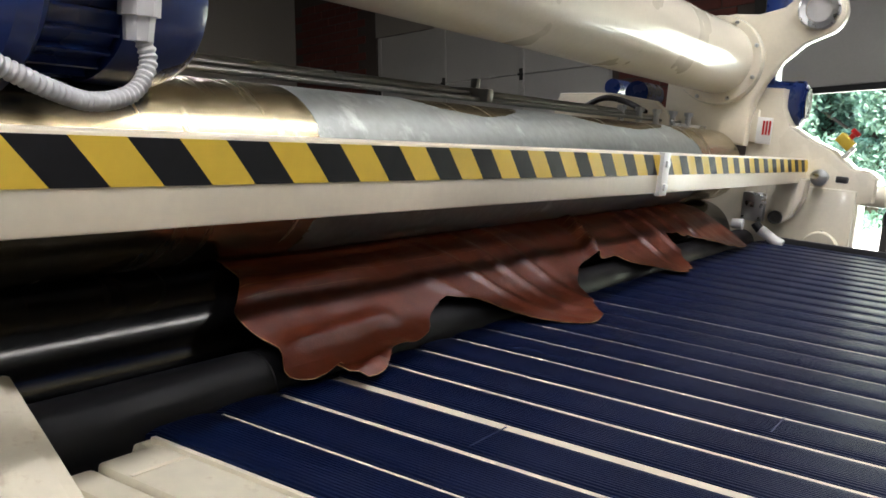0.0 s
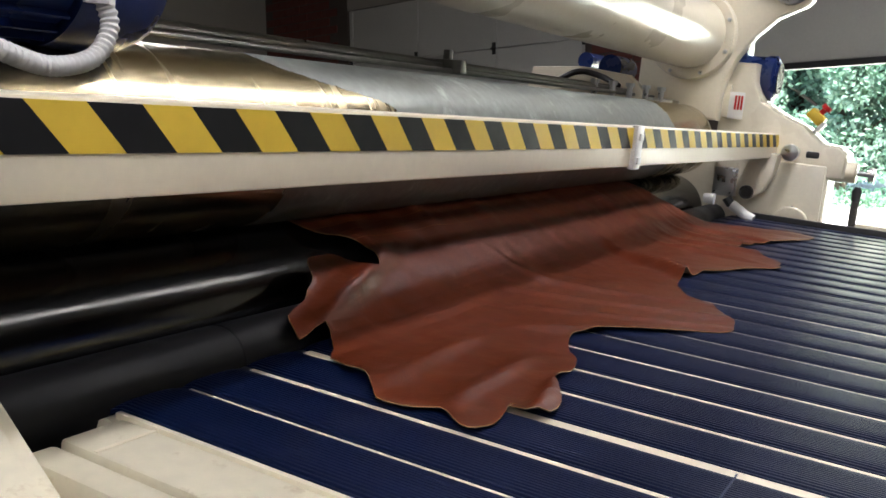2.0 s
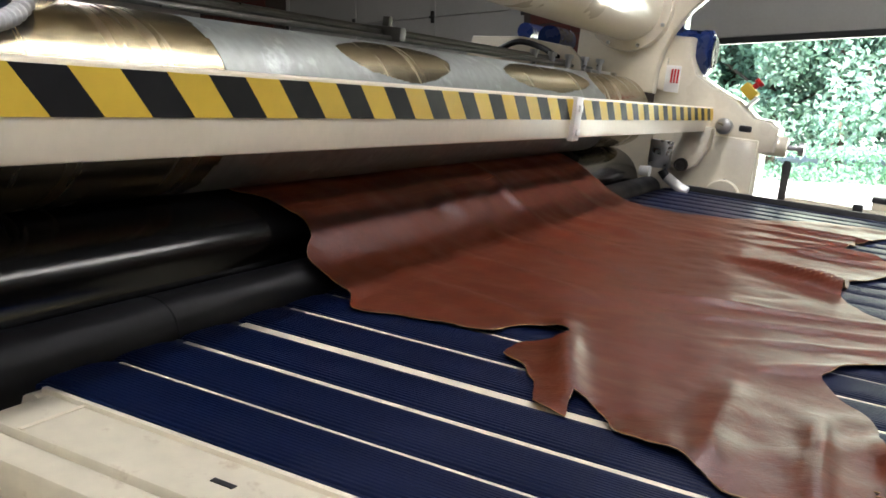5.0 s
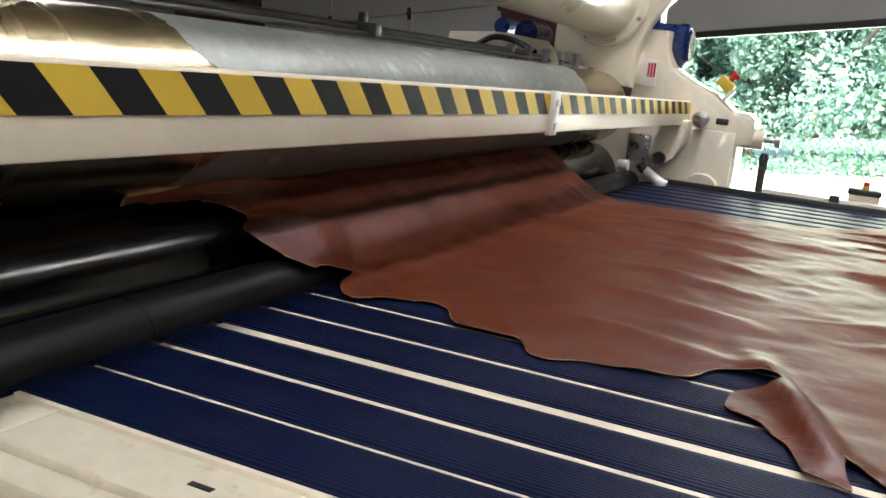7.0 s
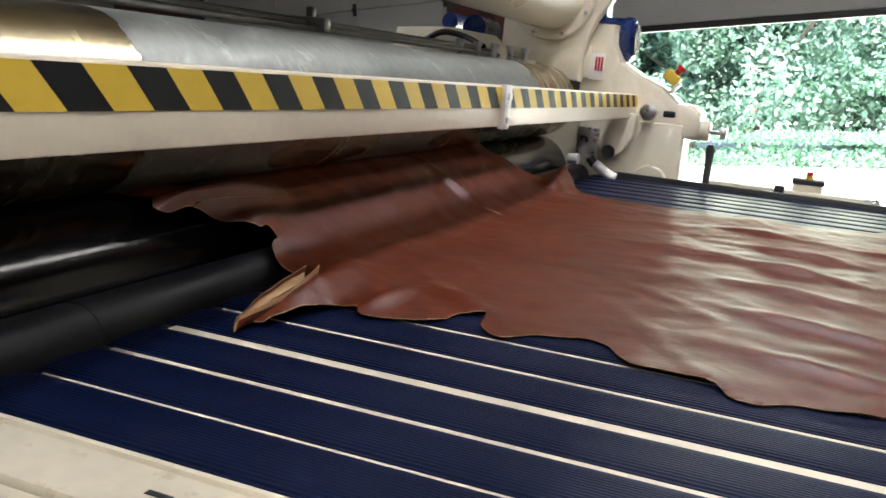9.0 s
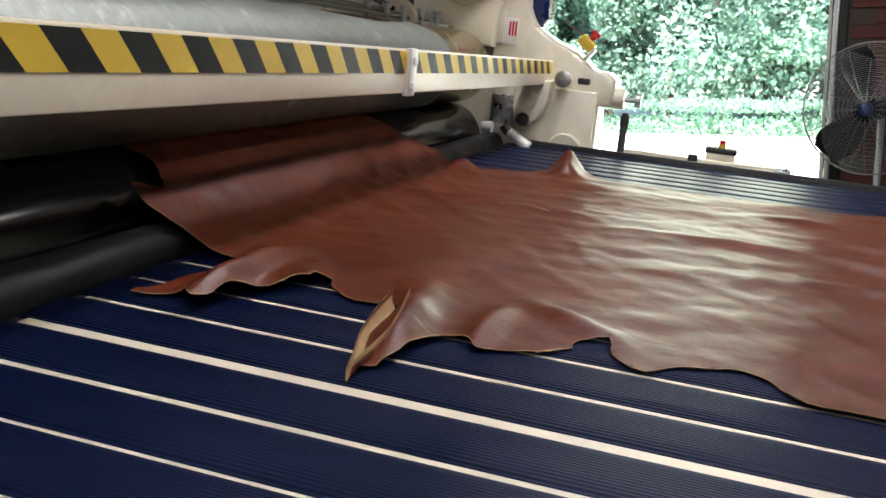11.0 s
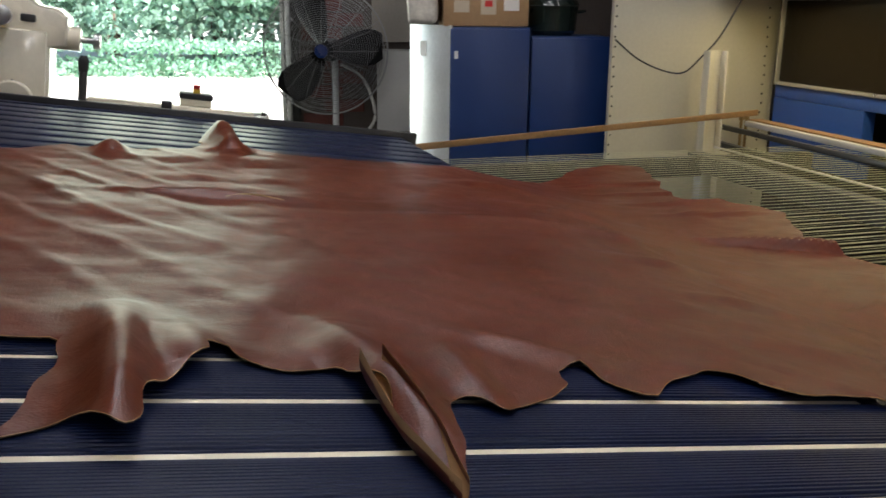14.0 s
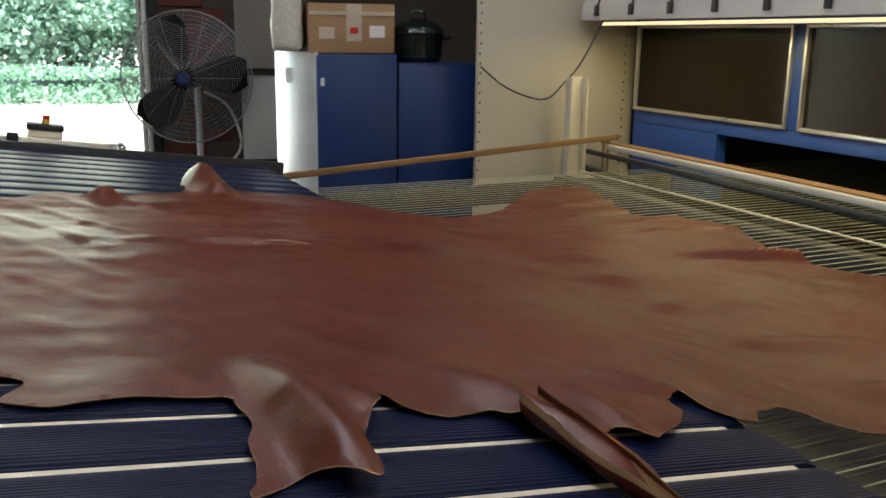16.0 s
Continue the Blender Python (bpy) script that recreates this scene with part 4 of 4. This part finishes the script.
guard = B()
for i in range(1, 26):
    r = 0.07 + (FR - 0.07) * i / 25
    depth = -0.11 * (1 - (r / FR) ** 3)
    ring(guard, r, depth, 0.0012, 48)
for k in range(16):
    an = k * math.pi / 8
    prev = None
    for i in range(7):
        r = 0.06 + (FR - 0.06) * i / 6
        p = (r * math.cos(an), -0.112 * (1 - (r / FR) ** 3), r * math.sin(an))
        if prev:
            rod(guard, prev, p, 0.0016, 5)
        prev = p
part("front_guard", guard, WIRE, fan, "round wire guard", smooth=True)
rear = B()
for i in range(1, 14):
    r = 0.07 + (FR - 0.07) * i / 13
    ring(rear, r, 0.12 * (1 - (r / FR) ** 3), 0.0012, 48)
for k in range(16):
    an = k * math.pi / 8 + 0.1
    prev = None
    for i in range(5):
        r = 0.06 + (FR - 0.06) * i / 4
        p = (r * math.cos(an), 0.12 * (1 - (r / FR) ** 3), r * math.sin(an))
        if prev:
            rod(rear, prev, p, 0.0016, 5)
        prev = p
part("rear_guard", rear, WIRE, fan, smooth=True)
part("rim", ring(B(), FR + 0.004, 0.0, 0.005), WIRE, fan, "steel rim band")
part("hub", turned(B(), [(-0.13, 0.03), (-0.125, 0.045), (-0.11, 0.045)], "Y", seg=24), BLUE_PAINT, fan, "blue hub badge")
part("motor", turned(B(), [(0.0, 0.07), (0.12, 0.08), (0.24, 0.07)], "Y", seg=24), BLACK, fan)


def blade():
    bm = B()
    n, rows = 7, []
    for i in range(n + 1):
        f = i / n
        r = 0.05 + 0.345 * f
        c = 0.055 + 0.075 * math.sin(min(1, f * 1.25) * math.pi / 2)
        tw = radians(34 - 16 * f)
        row = []
        for s in (-1, -0.5, 0, 0.5, 1):
            w = c * s * (1 - 0.35 * max(0, f - 0.8) * 5 * abs(s))
            row.append(bm.verts.new((r, w * math.sin(tw) + 0.012 * s * s, w * math.cos(tw))))
        rows.append(row)
    for a, b2 in zip(rows, rows[1:]):
        for k in range(4):
            bm.faces.new((a[k], a[k + 1], b2[k + 1], b2[k]))
    r = bmesh.ops.solidify(bm, geom=bm.faces[:], thickness=0.003)
    return bm


me = mesh_from(blade(), "blade", BLADE, True)
for an in (-5, -108, -228):
    ob = new("blade", me)
    ob.parent = fan
    ob.matrix_basis = pose(0, -0.03, 0, 0, an, 0)
part("stand_pole", rod(B(), (0.02, 0.20, -1.23), (0.02, 0.20, 0.0), 0.022, 16), GALV, fan, "chromed stand pole")
part("stand_base", turned(B(), [(-1.25, 0.3), (-1.232, 0.3), (-1.22, 0.26)], "Z", (0.02, 0.20, 0), 40), BLACK, fan)
part("cord", hose(B(), [(0.06, 0.2, -0.1), (0.22, 0.2, -0.2), (0.30, 0.2, -0.45), (0.2, 0.2, -0.62), (0.1, 0.2, -0.8), (0.3, 0.3, -1.215)], 0.01, seg=8, step=0.02), WHITE, fan, "pale power cord")
# wall boards behind the fan
wb1 = part("wall_board", box(B(), 0.62, 1.05, -0.05, -0.005, 1.3, 3.0, 0.004), PLASTER, m=ROOM)
tagged(wb1, "brown-grey board fixed on the brick wall", "board")
sb = thing("switch_cabinet", "grey metal switch cabinet on the wall", "box", m=ROOM)
part("case", box(B(), 0.66, 0.98, -0.28, -0.006, 0.7, 1.25, 0.006), DOOR_GREY, sb)

# ---- the hide: rigid strips that ride over the roll, along the belts and down onto the cords ----
SPEED = 0.177


def run_at(t):
    """How far the hide has come by the time t; the belts quicken a little towards the end."""
    return float(np.interp(t, (0, 8, 10.5, 16), (0, 1.416, 1.848, 2.850)))


# outline of the hide, (s along its travel, y across), front edge first
OUTLINE = [(-0.60, 0.855), (-0.57, 0.82), (-0.62, 0.745), (-0.635, 0.68), (-0.58, 0.65), (-0.545, 0.59), (-0.525, 0.515), (-0.46, 0.50), (-0.475, 0.59), (-0.425, 0.54), (-0.40, 0.50),
           (-0.31, 0.47), (-0.26, 0.41), (-0.19, 0.42), (-0.15, 0.43), (-0.11, 0.405), (-0.09, 0.44), (-0.10, 0.54), (-0.075, 0.51), (-0.05, 0.52), (-0.06, 0.59), (-0.10, 0.65), (-0.11, 0.75),
           (-0.20, 0.95), (-0.15, 1.04), (0.025, 1.23), (0.015, 1.33), (-0.16, 1.53), (-0.20, 1.67), (-0.19, 1.86), (-0.05, 2.14), (-0.06, 2.24), (-0.19, 2.37), (-0.24, 2.40), (-0.20, 2.58),
           (-0.07, 2.98), (-0.14, 3.06), (-0.32, 3.02), (-0.50, 2.82), (-0.66, 2.66), (-0.85, 2.60), (-1.10, 2.60), (-1.40, 2.60),
           (-1.50, 2.60), (-1.62, 2.68), (-1.68, 2.80), (-1.74, 2.72), (-1.76, 2.54), (-1.90, 2.46), (-2.03, 2.40), (-2.10, 2.46), (-2.22, 2.30), (-2.6, 2.25), (-3.0, 2.1), (-3.3, 1.9),
           (-3.3, 1.3), (-2.75, 1.15), (-2.35, 1.07), (-2.23, 1.05), (-2.19, 1.00), (-2.22, 0.95), (-2.17, 0.925), (-2.09, 0.945), (-1.97, 0.93), (-1.955, 0.88), (-1.985, 0.75), (-2.01, 0.67),
           (-1.93, 0.71), (-1.89, 0.645), (-1.875, 0.69), (-1.865, 0.77), (-1.825, 0.84), (-1.795, 0.855), (-1.80, 0.90), (-1.785, 0.92), (-1.77, 0.865), (-1.73, 0.845), (-1.655, 0.845),
           (-1.635, 0.80), (-1.625, 0.70), (-1.605, 0.58), (-1.58, 0.57), (-1.572, 0.66), (-1.555, 0.75), (-1.53, 0.78), (-1.50, 0.715), (-1.45, 0.76), (-1.37, 0.815), (-1.385, 0.845), (-1.34, 0.89), (-1.325, 0.83), (-1.28, 0.775), (-1.22, 0.82),
           (-1.16, 0.86), (-1.11, 0.83), (-1.05, 0.765), (-0.96, 0.76), (-0.89, 0.695), (-0.84, 0.73), (-0.70, 0.765), (-0.65, 0.84)]


def ragged(outline, step=0.012, amp=0.009):
    """The outline in short steps with a torn, uneven edge."""
    out = []
    for (x0, y0), (x1, y1) in zip(outline, outline[1:] + outline[:1]):
        n = max(1, int(math.hypot(x1 - x0, y1 - y0) / step))
        for k in range(n):
            x, y2 = x0 + (x1 - x0) * k / n, y0 + (y1 - y0) * k / n
            d = noise.noise_vector(Vector((x * 14, y2 * 14, 3.1))) * amp * 1.8 + noise.noise_vector(Vector((x * 60, y2 * 60, 9.1))) * amp * 0.5
            out.append((x + d.x, y2 + d.y))
    # round the corners
    for _ in range(1):
        out = [((a[0] + 2 * b[0] + c[0]) / 4, (a[1] + 2 * b[1] + c[1]) / 4) for a, b, c in zip(out[-1:] + out[:-1], out, out[1:] + out[:1])]
    return np.array(out)


EDGE = ragged(OUTLINE)


def relief(s, y2):
    """Height of the folds and wrinkles above the flat hide."""
    z = 0.004 + 0.004 * noise.noise(Vector((s * 2.0, y2 * 2.6, 0.3)))
    # long creases that run along the travel, stronger towards the far side
    k = 0.45 + 0.55 * max(0.0, min(1.0, (y2 - 0.9) / 1.2))
    c = noise.noise(Vector((s * 1.6 + 0.9 * y2, y2 * 7.5 - s * 1.6, 5.0)))
    z += 0.011 * k * max(0.0, c) ** 1.4
    c2 = noise.noise(Vector((s * 5.0 + y2 * 2.0, y2 * 13.0, 8.0)))
    z += 0.0024 * max(0.0, c2)
    # small puckers in from the cut edge
    z += 0.0022 * noise.noise(Vector((s * 16.0, y2 * 16.0, 1.0)))

    def bump(cs, cy, a, b2, h):
        return h * math.exp(-((s - cs) / a) ** 2 - ((y2 - cy) / b2) ** 2)

    def ridge(s0, y0, s1, y1, w, h):
        """A fold along the line from (s0, y0) to (s1, y1)."""
        l = math.hypot(s1 - s0, y1 - y0)
        t = max(0.0, min(1.0, ((s - s0) * (s1 - s0) + (y2 - y0) * (y1 - y0)) / l ** 2))
        d = math.hypot(s - s0 - t * (s1 - s0), y2 - y0 - t * (y1 - y0))
        wob = 0.9 + 0.3 * noise.noise(Vector((s * 9, y2 * 9, h * 100)))
        return h * wob * math.sin(math.pi * (0.08 + 0.80 * t)) * math.exp(-(d / w) ** 2)

    z += ridge(-1.665, 2.46, -1.70, 2.80, 0.042, 0.085)      # upright flap on the far edge
    z += bump(-1.99, 2.40, 0.038, 0.06, 0.028)
    z += ridge(-1.64, 1.00, -1.585, 0.62, 0.036, 0.038)      # curled shanks on the near edge
    z += ridge(-1.91, 1.04, -1.885, 0.60, 0.034, 0.050)
    z += ridge(-1.84, 0.98, -1.80, 0.78, 0.036, 0.022)
    z += ridge(-0.48, 1.90, -0.10, 1.66, 0.022, 0.034)      # fold behind the leading notch
    z += ridge(-1.50, 0.95, -1.50, 0.72, 0.022, 0.016)
    z += ridge(-0.62, 0.95, -0.48, 0.56, 0.026, 0.028)
    z += ridge(-0.30, 0.80, -0.28, 0.46, 0.022, 0.012)
    z += ridge(-0.18, 0.74, -0.16, 0.44, 0.018, 0.014)
    z += ridge(-0.10, 0.70, -0.06, 0.50, 0.016, 0.020)
    for q in range(4):
        z += ridge(-0.30 - 0.10 * q, 0.9 + 0.12 * q, 0.0, 1.15 + 0.10 * q, 0.018, 0.008)
        z += ridge(-0.45 - 0.04 * q, 2.2 + 0.15 * q, -0.1, 2.15 + 0.17 * q, 0.016, 0.012)
    z += bump(-1.1, 1.78, 0.20, 0.03, 0.010)
    z += ridge(-1.48, 1.00, -1.31, 0.86, 0.028, 0.012)
    z += bump(-1.75, 1.86, 0.16, 0.022, 0.016)
    # folds that run down from the roll, and loose waves
    for q in range(6):
        z += ridge(-0.98 - 0.02 * q, 0.98 + 0.26 * q, -0.60 - 0.03 * q, 0.86 + 0.27 * q, 0.034, 0.013)
    z += 0.009 * max(0.0, noise.noise(Vector((s * 6.0 - y2 * 3.0, y2 * 4.5, 21.0)))) ** 1.2
    # slanting sags where the hide hung over the roll
    z += 0.006 * max(0.0, math.sin(s * 34 + y2 * 26 + 3 * noise.noise(Vector((s * 2, y2 * 2, 7))))) ** 2 * max(0.0, noise.noise(Vector((s * 1.3, y2 * 1.1, 12.0))) + 0.1)
    return z


def inside(ps, py):
    """Which points of arrays lie inside the outline (even-odd rule)."""
    res = np.zeros(ps.shape, bool)
    for (x0, y0), (x1, y1) in zip(EDGE, np.roll(EDGE, -1, 0)):
        if y0 == y1:
            continue
        cond = (y0 > py) != (y1 > py)
        res ^= cond & (ps < (x1 - x0) * (py - y0) / (y1 - y0) + x0)
    return res


CELL, PER = 0.0125, 2                      # cell along the travel, cells in a strip
CELL_Y = 0.014
S0 = 0.075
NS, NY = int((S0 + 3.325) / CELL), int((3.1 - 0.36) / CELL_Y)
gs = S0 - CELL * np.arange(NS + 1)
gy = 0.36 + CELL_Y * np.arange(NY + 1)
cs, cy = np.meshgrid((gs[:-1] + gs[1:]) / 2, (gy[:-1] + gy[1:]) / 2, indexing="ij")
keep = inside(cs, cy)
vs, vy = np.meshgrid(gs, gy, indexing="ij")
count = np.zeros(vs.shape, int)
for a in (0, 1):
    for b2 in (0, 1):
        count[a:NS + a, b2:NY + b2] += keep
for i, j in zip(*np.where((count > 0) & (count < 4))):
    d = (EDGE[:, 0] - vs[i, j]) ** 2 + (EDGE[:, 1] - vy[i, j]) ** 2
    n = int(d.argmin())
    if d[n] < 0.022 ** 2:
        vs[i, j], vy[i, j] = EDGE[n]


def path_points():
    """The way of the hide in world (x, z): over the roll, down to the belts, along them, down to the cords."""
    pts = [(-4.2, 0.158), (-0.9, 0.156), (-0.40, 0.156), (-0.34, 0.149), (-0.28, 0.127), (-0.22, 0.091), (-0.16, 0.053), (-0.11, 0.027), (-0.05, 0.012), (0.02, 0.0095), (0.2, 0.008), (0.6, 0.008), (1.1, 0.008), (1.555, 0.008)]
    w = [dxz(x, z) for x, z in pts]
    w += [(1.60, w[-1][1] - 0.012), (1.68, w[-1][1] - 0.033), (1.78, w[-1][1] - 0.058), (1.90, STR_Z + 0.012), (2.05, STR_Z + 0.005), (2.4, STR_Z + 0.004), (3.2, STR_Z + 0.004), (4.5, STR_Z + 0.004)]
    return w


_way = []
for p0, p1, p2, p3 in zip([path_points()[0]] + path_points()[:-2], path_points()[:-1], path_points()[1:], path_points()[2:] + [path_points()[-1]]):
    p0, p1, p2, p3 = map(np.array, (p0, p1, p2, p3))
    l0, l1, l2 = np.linalg.norm(p1 - p0) + 1e-6, np.linalg.norm(p2 - p1), np.linalg.norm(p3 - p2) + 1e-6
    m1 = ((p1 - p0) / l0 * l1 + (p2 - p1) / l1 * l0) / (l0 + l1) * l1
    m2 = ((p2 - p1) / l1 * l2 + (p3 - p2) / l2 * l1) / (l1 + l2) * l1
    for t in np.linspace(0, 1, 24, endpoint=False):
        _way.append((2 * t ** 3 - 3 * t * t + 1) * p1 + (t ** 3 - 2 * t * t + t) * m1 + (-2 * t ** 3 + 3 * t * t) * p2 + (t ** 3 - t * t) * m2)
WAY = np.array(_way)
RUN = np.r_[0, np.cumsum(np.linalg.norm(np.diff(WAY, axis=0), axis=1))]
# run length where the way passes x = 0.6 on the belts
mid = dxz(0.6, 0)[0]
RUN = RUN - np.interp(mid, WAY[:, 0], RUN) + 0.6


def spot(u):
    return np.interp(u, RUN, WAY[:, 0]), np.interp(u, RUN, WAY[:, 1])


def leather():
    m = mat("oiled_brown_leather", (0.106, 0.0195, 0.0054), 0.40, var=0.32, scale=3.0, fine=34, bump=0.16, bump_scale=300, spec=0.33, stain=(0.165, 0.036, 0.009), stain_amount=0.5)
    nt = m.node_tree
    for n in nt.nodes:
        if n.type == "MAPPING":
            at = nt.nodes.new("ShaderNodeAttribute")
            at.attribute_name = "sheet"
            nt.links.new(at.outputs["Vector"], n.inputs[0])
            crease = nt.nodes.new("ShaderNodeTexNoise")
            crease.inputs["Scale"].default_value, crease.inputs["Detail"].default_value, crease.inputs["Distortion"].default_value = 26, 5, 0.6
            nt.links.new(n.outputs[0], crease.inputs[0])
            fold = nt.nodes.new("ShaderNodeBump")
            fold.inputs["Strength"].default_value, fold.inputs["Distance"].default_value = 0.26, 0.006
            nt.links.new(crease.outputs[0], fold.inputs["Height"])
            nt.links.new(fold.outputs[0], [b for b in nt.nodes if b.type == "BUMP" and b != fold][0].inputs["Normal"])
    return m


LEATHER = leather()
FLESH = mat("tan_flesh_side", (0.40, 0.25, 0.12), 0.8, var=0.15, scale=8, bump=0.15)
hide = thing("cow_hide", "large glossy reddish-brown cow hide sliding on belts", "leather hide")
STRIPS = []
CACHE = {}
TH = 0.0026


def strip_mesh(i0):
    verts, faces, mats, sheet, normals = [], [], [], [], []
    idx = {}
    base = gs[min(i0 + PER, NS)]

    def vid(i, j, low):
        key = (i, j, low)
        if key not in idx:
            s, y2 = vs[i, j], vy[i, j]
            if (i, j) not in CACHE:
                z, e = relief(s, y2), 0.006
                CACHE[i, j] = z, Vector((-(relief(s + e, y2) - z) / e, -(relief(s, y2 + e) - z) / e, 1)).normalized()
            z, n = CACHE[i, j]
            idx[key] = len(verts)
            verts.append((s - base, y2, z + (-TH if low else 0)))
            sheet.append((s, y2, 0.0))
            normals.append(-n if low else n)
        return idx[key]

    for i in range(i0, min(i0 + PER, NS)):
        for j in range(NY):
            if not keep[i, j]:
                continue
            q = [(i, j), (i + 1, j), (i + 1, j + 1), (i, j + 1)]
            faces.append([vid(*p, False) for p in q[::-1]])
            mats.append(0)
            faces.append([vid(*p, True) for p in q])
            mats.append(1)
            for (a, b2), (da, db) in (((q[0], q[1]), (0, -1)), ((q[1], q[2]), (1, 0)), ((q[2], q[3]), (0, 1)), ((q[3], q[0]), (-1, 0))):
                ni, nj = i + da, j + db
                if not (0 <= ni < NS and 0 <= nj < NY) or not keep[ni, nj]:
                    faces.append([vid(*a, False), vid(*b2, False), vid(*b2, True), vid(*a, True)])
                    mats.append(1)
    if not faces:
        return None, base
    me = bpy.data.meshes.new("hide_strip")
    me.from_pydata(verts, [], faces)
    me.materials.append(LEATHER)
    me.materials.append(FLESH)
    me.polygons.foreach_set("material_index", mats)
    at = me.attributes.new("sheet", "FLOAT_VECTOR", "POINT")
    at.data.foreach_set("vector", np.array(sheet, dtype=np.float32).ravel())
    me.shade_smooth()
    me.normals_split_custom_set_from_vertices(normals)
    return me, base


def curled_shank(base):
    """A shank curled to a trough: grain outside, pale flesh side within."""
    bm, rows = B(), []
    n, m = 14, 11
    for low in (0, 1):
        sheet_rows = []
        for i in range(n + 1):
            f = i / n
            y2 = 0.80 - 0.262 * f
            half = (0.017 + 0.008 * math.sin(math.pi * f)) * (1 - 0.75 * max(0.0, f - 0.6) / 0.4)
            s0 = -1.632 + 0.030 * f
            row = []
            for k in range(m + 1):
                q = 2 * k / m - 1
                wob = 0.003 * noise.noise(Vector((f * 5, q * 2, 4.0)))
                up = (0.034 if q < 0 else 0.040) * abs(q) ** 1.7 * (1 - 0.45 * f) + 0.010 * (1 - f) ** 2 + wob
                s1 = s0 + half * math.sin(q * 1.35) * (1 - 0.25 * abs(q) ** 3)
                row.append(bm.verts.new((s1 - base, y2 + 0.008 * q * q, 0.002 + up + (0.0 if low else 0.002))))
            sheet_rows.append(row)
        rows.append(sheet_rows)
    for low, grid in enumerate(rows):
        for r0, r1 in zip(grid, grid[1:]):
            for k in range(m):
                q = (r0[k], r0[k + 1], r1[k + 1], r1[k])
                bm.faces.new(q if low else q[::-1]).material_index = low
    a, b = rows
    rim = [(i, 0) for i in range(n + 1)] + [(n, k) for k in range(1, m + 1)] + [(i, m) for i in range(n - 1, -1, -1)]
    for (i, k), (i2, k2) in zip(rim, rim[1:]):
        bm.faces.new((a[i][k], a[i2][k2], b[i2][k2], b[i][k]))
    return bm


for i0 in range(0, NS, PER):
    me, base = strip_mesh(i0)
    if me:
        ob = new("hide_strip", me)
        ob.parent = hide
        STRIPS.append((ob, base))
        if base <= -1.61 < base + CELL * PER:
            part("curled_shank", curled_shank(base), [FLESH, LEATHER], ob, "curled shank with its tan flesh side showing")
        if base <= -1.66 < base + CELL * PER:
            zs = relief(-1.66, 1.846)
            part("slit_edge", hose(B(), [(-1.725 - base, 1.835, zs - 0.004), (-1.69 - base, 1.848, zs + 0.001), (-1.65 - base, 1.849, zs + 0.001), (-1.60 - base, 1.838, zs - 0.004)], 0.0024, seg=6), FLESH, ob, "pale cut edge of a slit")


def motions():
    times = [0.25 * k for k in range(65)]
    w = CELL * PER
    turn = math.degrees(SPEED / 0.153)
    walk(upper, [(0.5 * k, pose(AX, 0, RZ, 0, -turn * 0.5 * k, 0)) for k in range(33)])
    walk(lower, [(0.5 * k, pose(AX, 0, 0.001, 0, turn * 0.5 * k, 0)) for k in range(33)])
    length, r = TAIL - NOSE - 0.054, 0.027
    for sm, yb, start in SEAMS:
        rows = []
        for k in range(65):
            u = start - (NOSE + r) + SPEED * 0.25 * k
            if u < length:
                m = pose(NOSE + r + u, yb, 0.0074)
            elif u < length + math.pi * r:
                an = (u - length) / r
                m = pose(TAIL - r + (r + 0.0056) * math.sin(an), yb, -r + (r + 0.0056) * math.cos(an), 0, math.degrees(an), 0)
            else:
                m = pose(TAIL - r - (u - length - math.pi * r), yb, -2 * r - 0.0056, 0, 180, 0)
            rows.append((0.25 * k, m))
        walk(sm, rows)
    for ob, base in STRIPS:
        rows = []
        for t in times:
            u = base + run_at(t)
            x0, z0 = spot(u)
            x1, z1 = spot(u + w)
            rows.append((t, pose(x0, 0, z0, 0, -math.degrees(math.atan2(z1 - z0, x1 - x0)), 0)))
        walk(ob, rows)


motions()
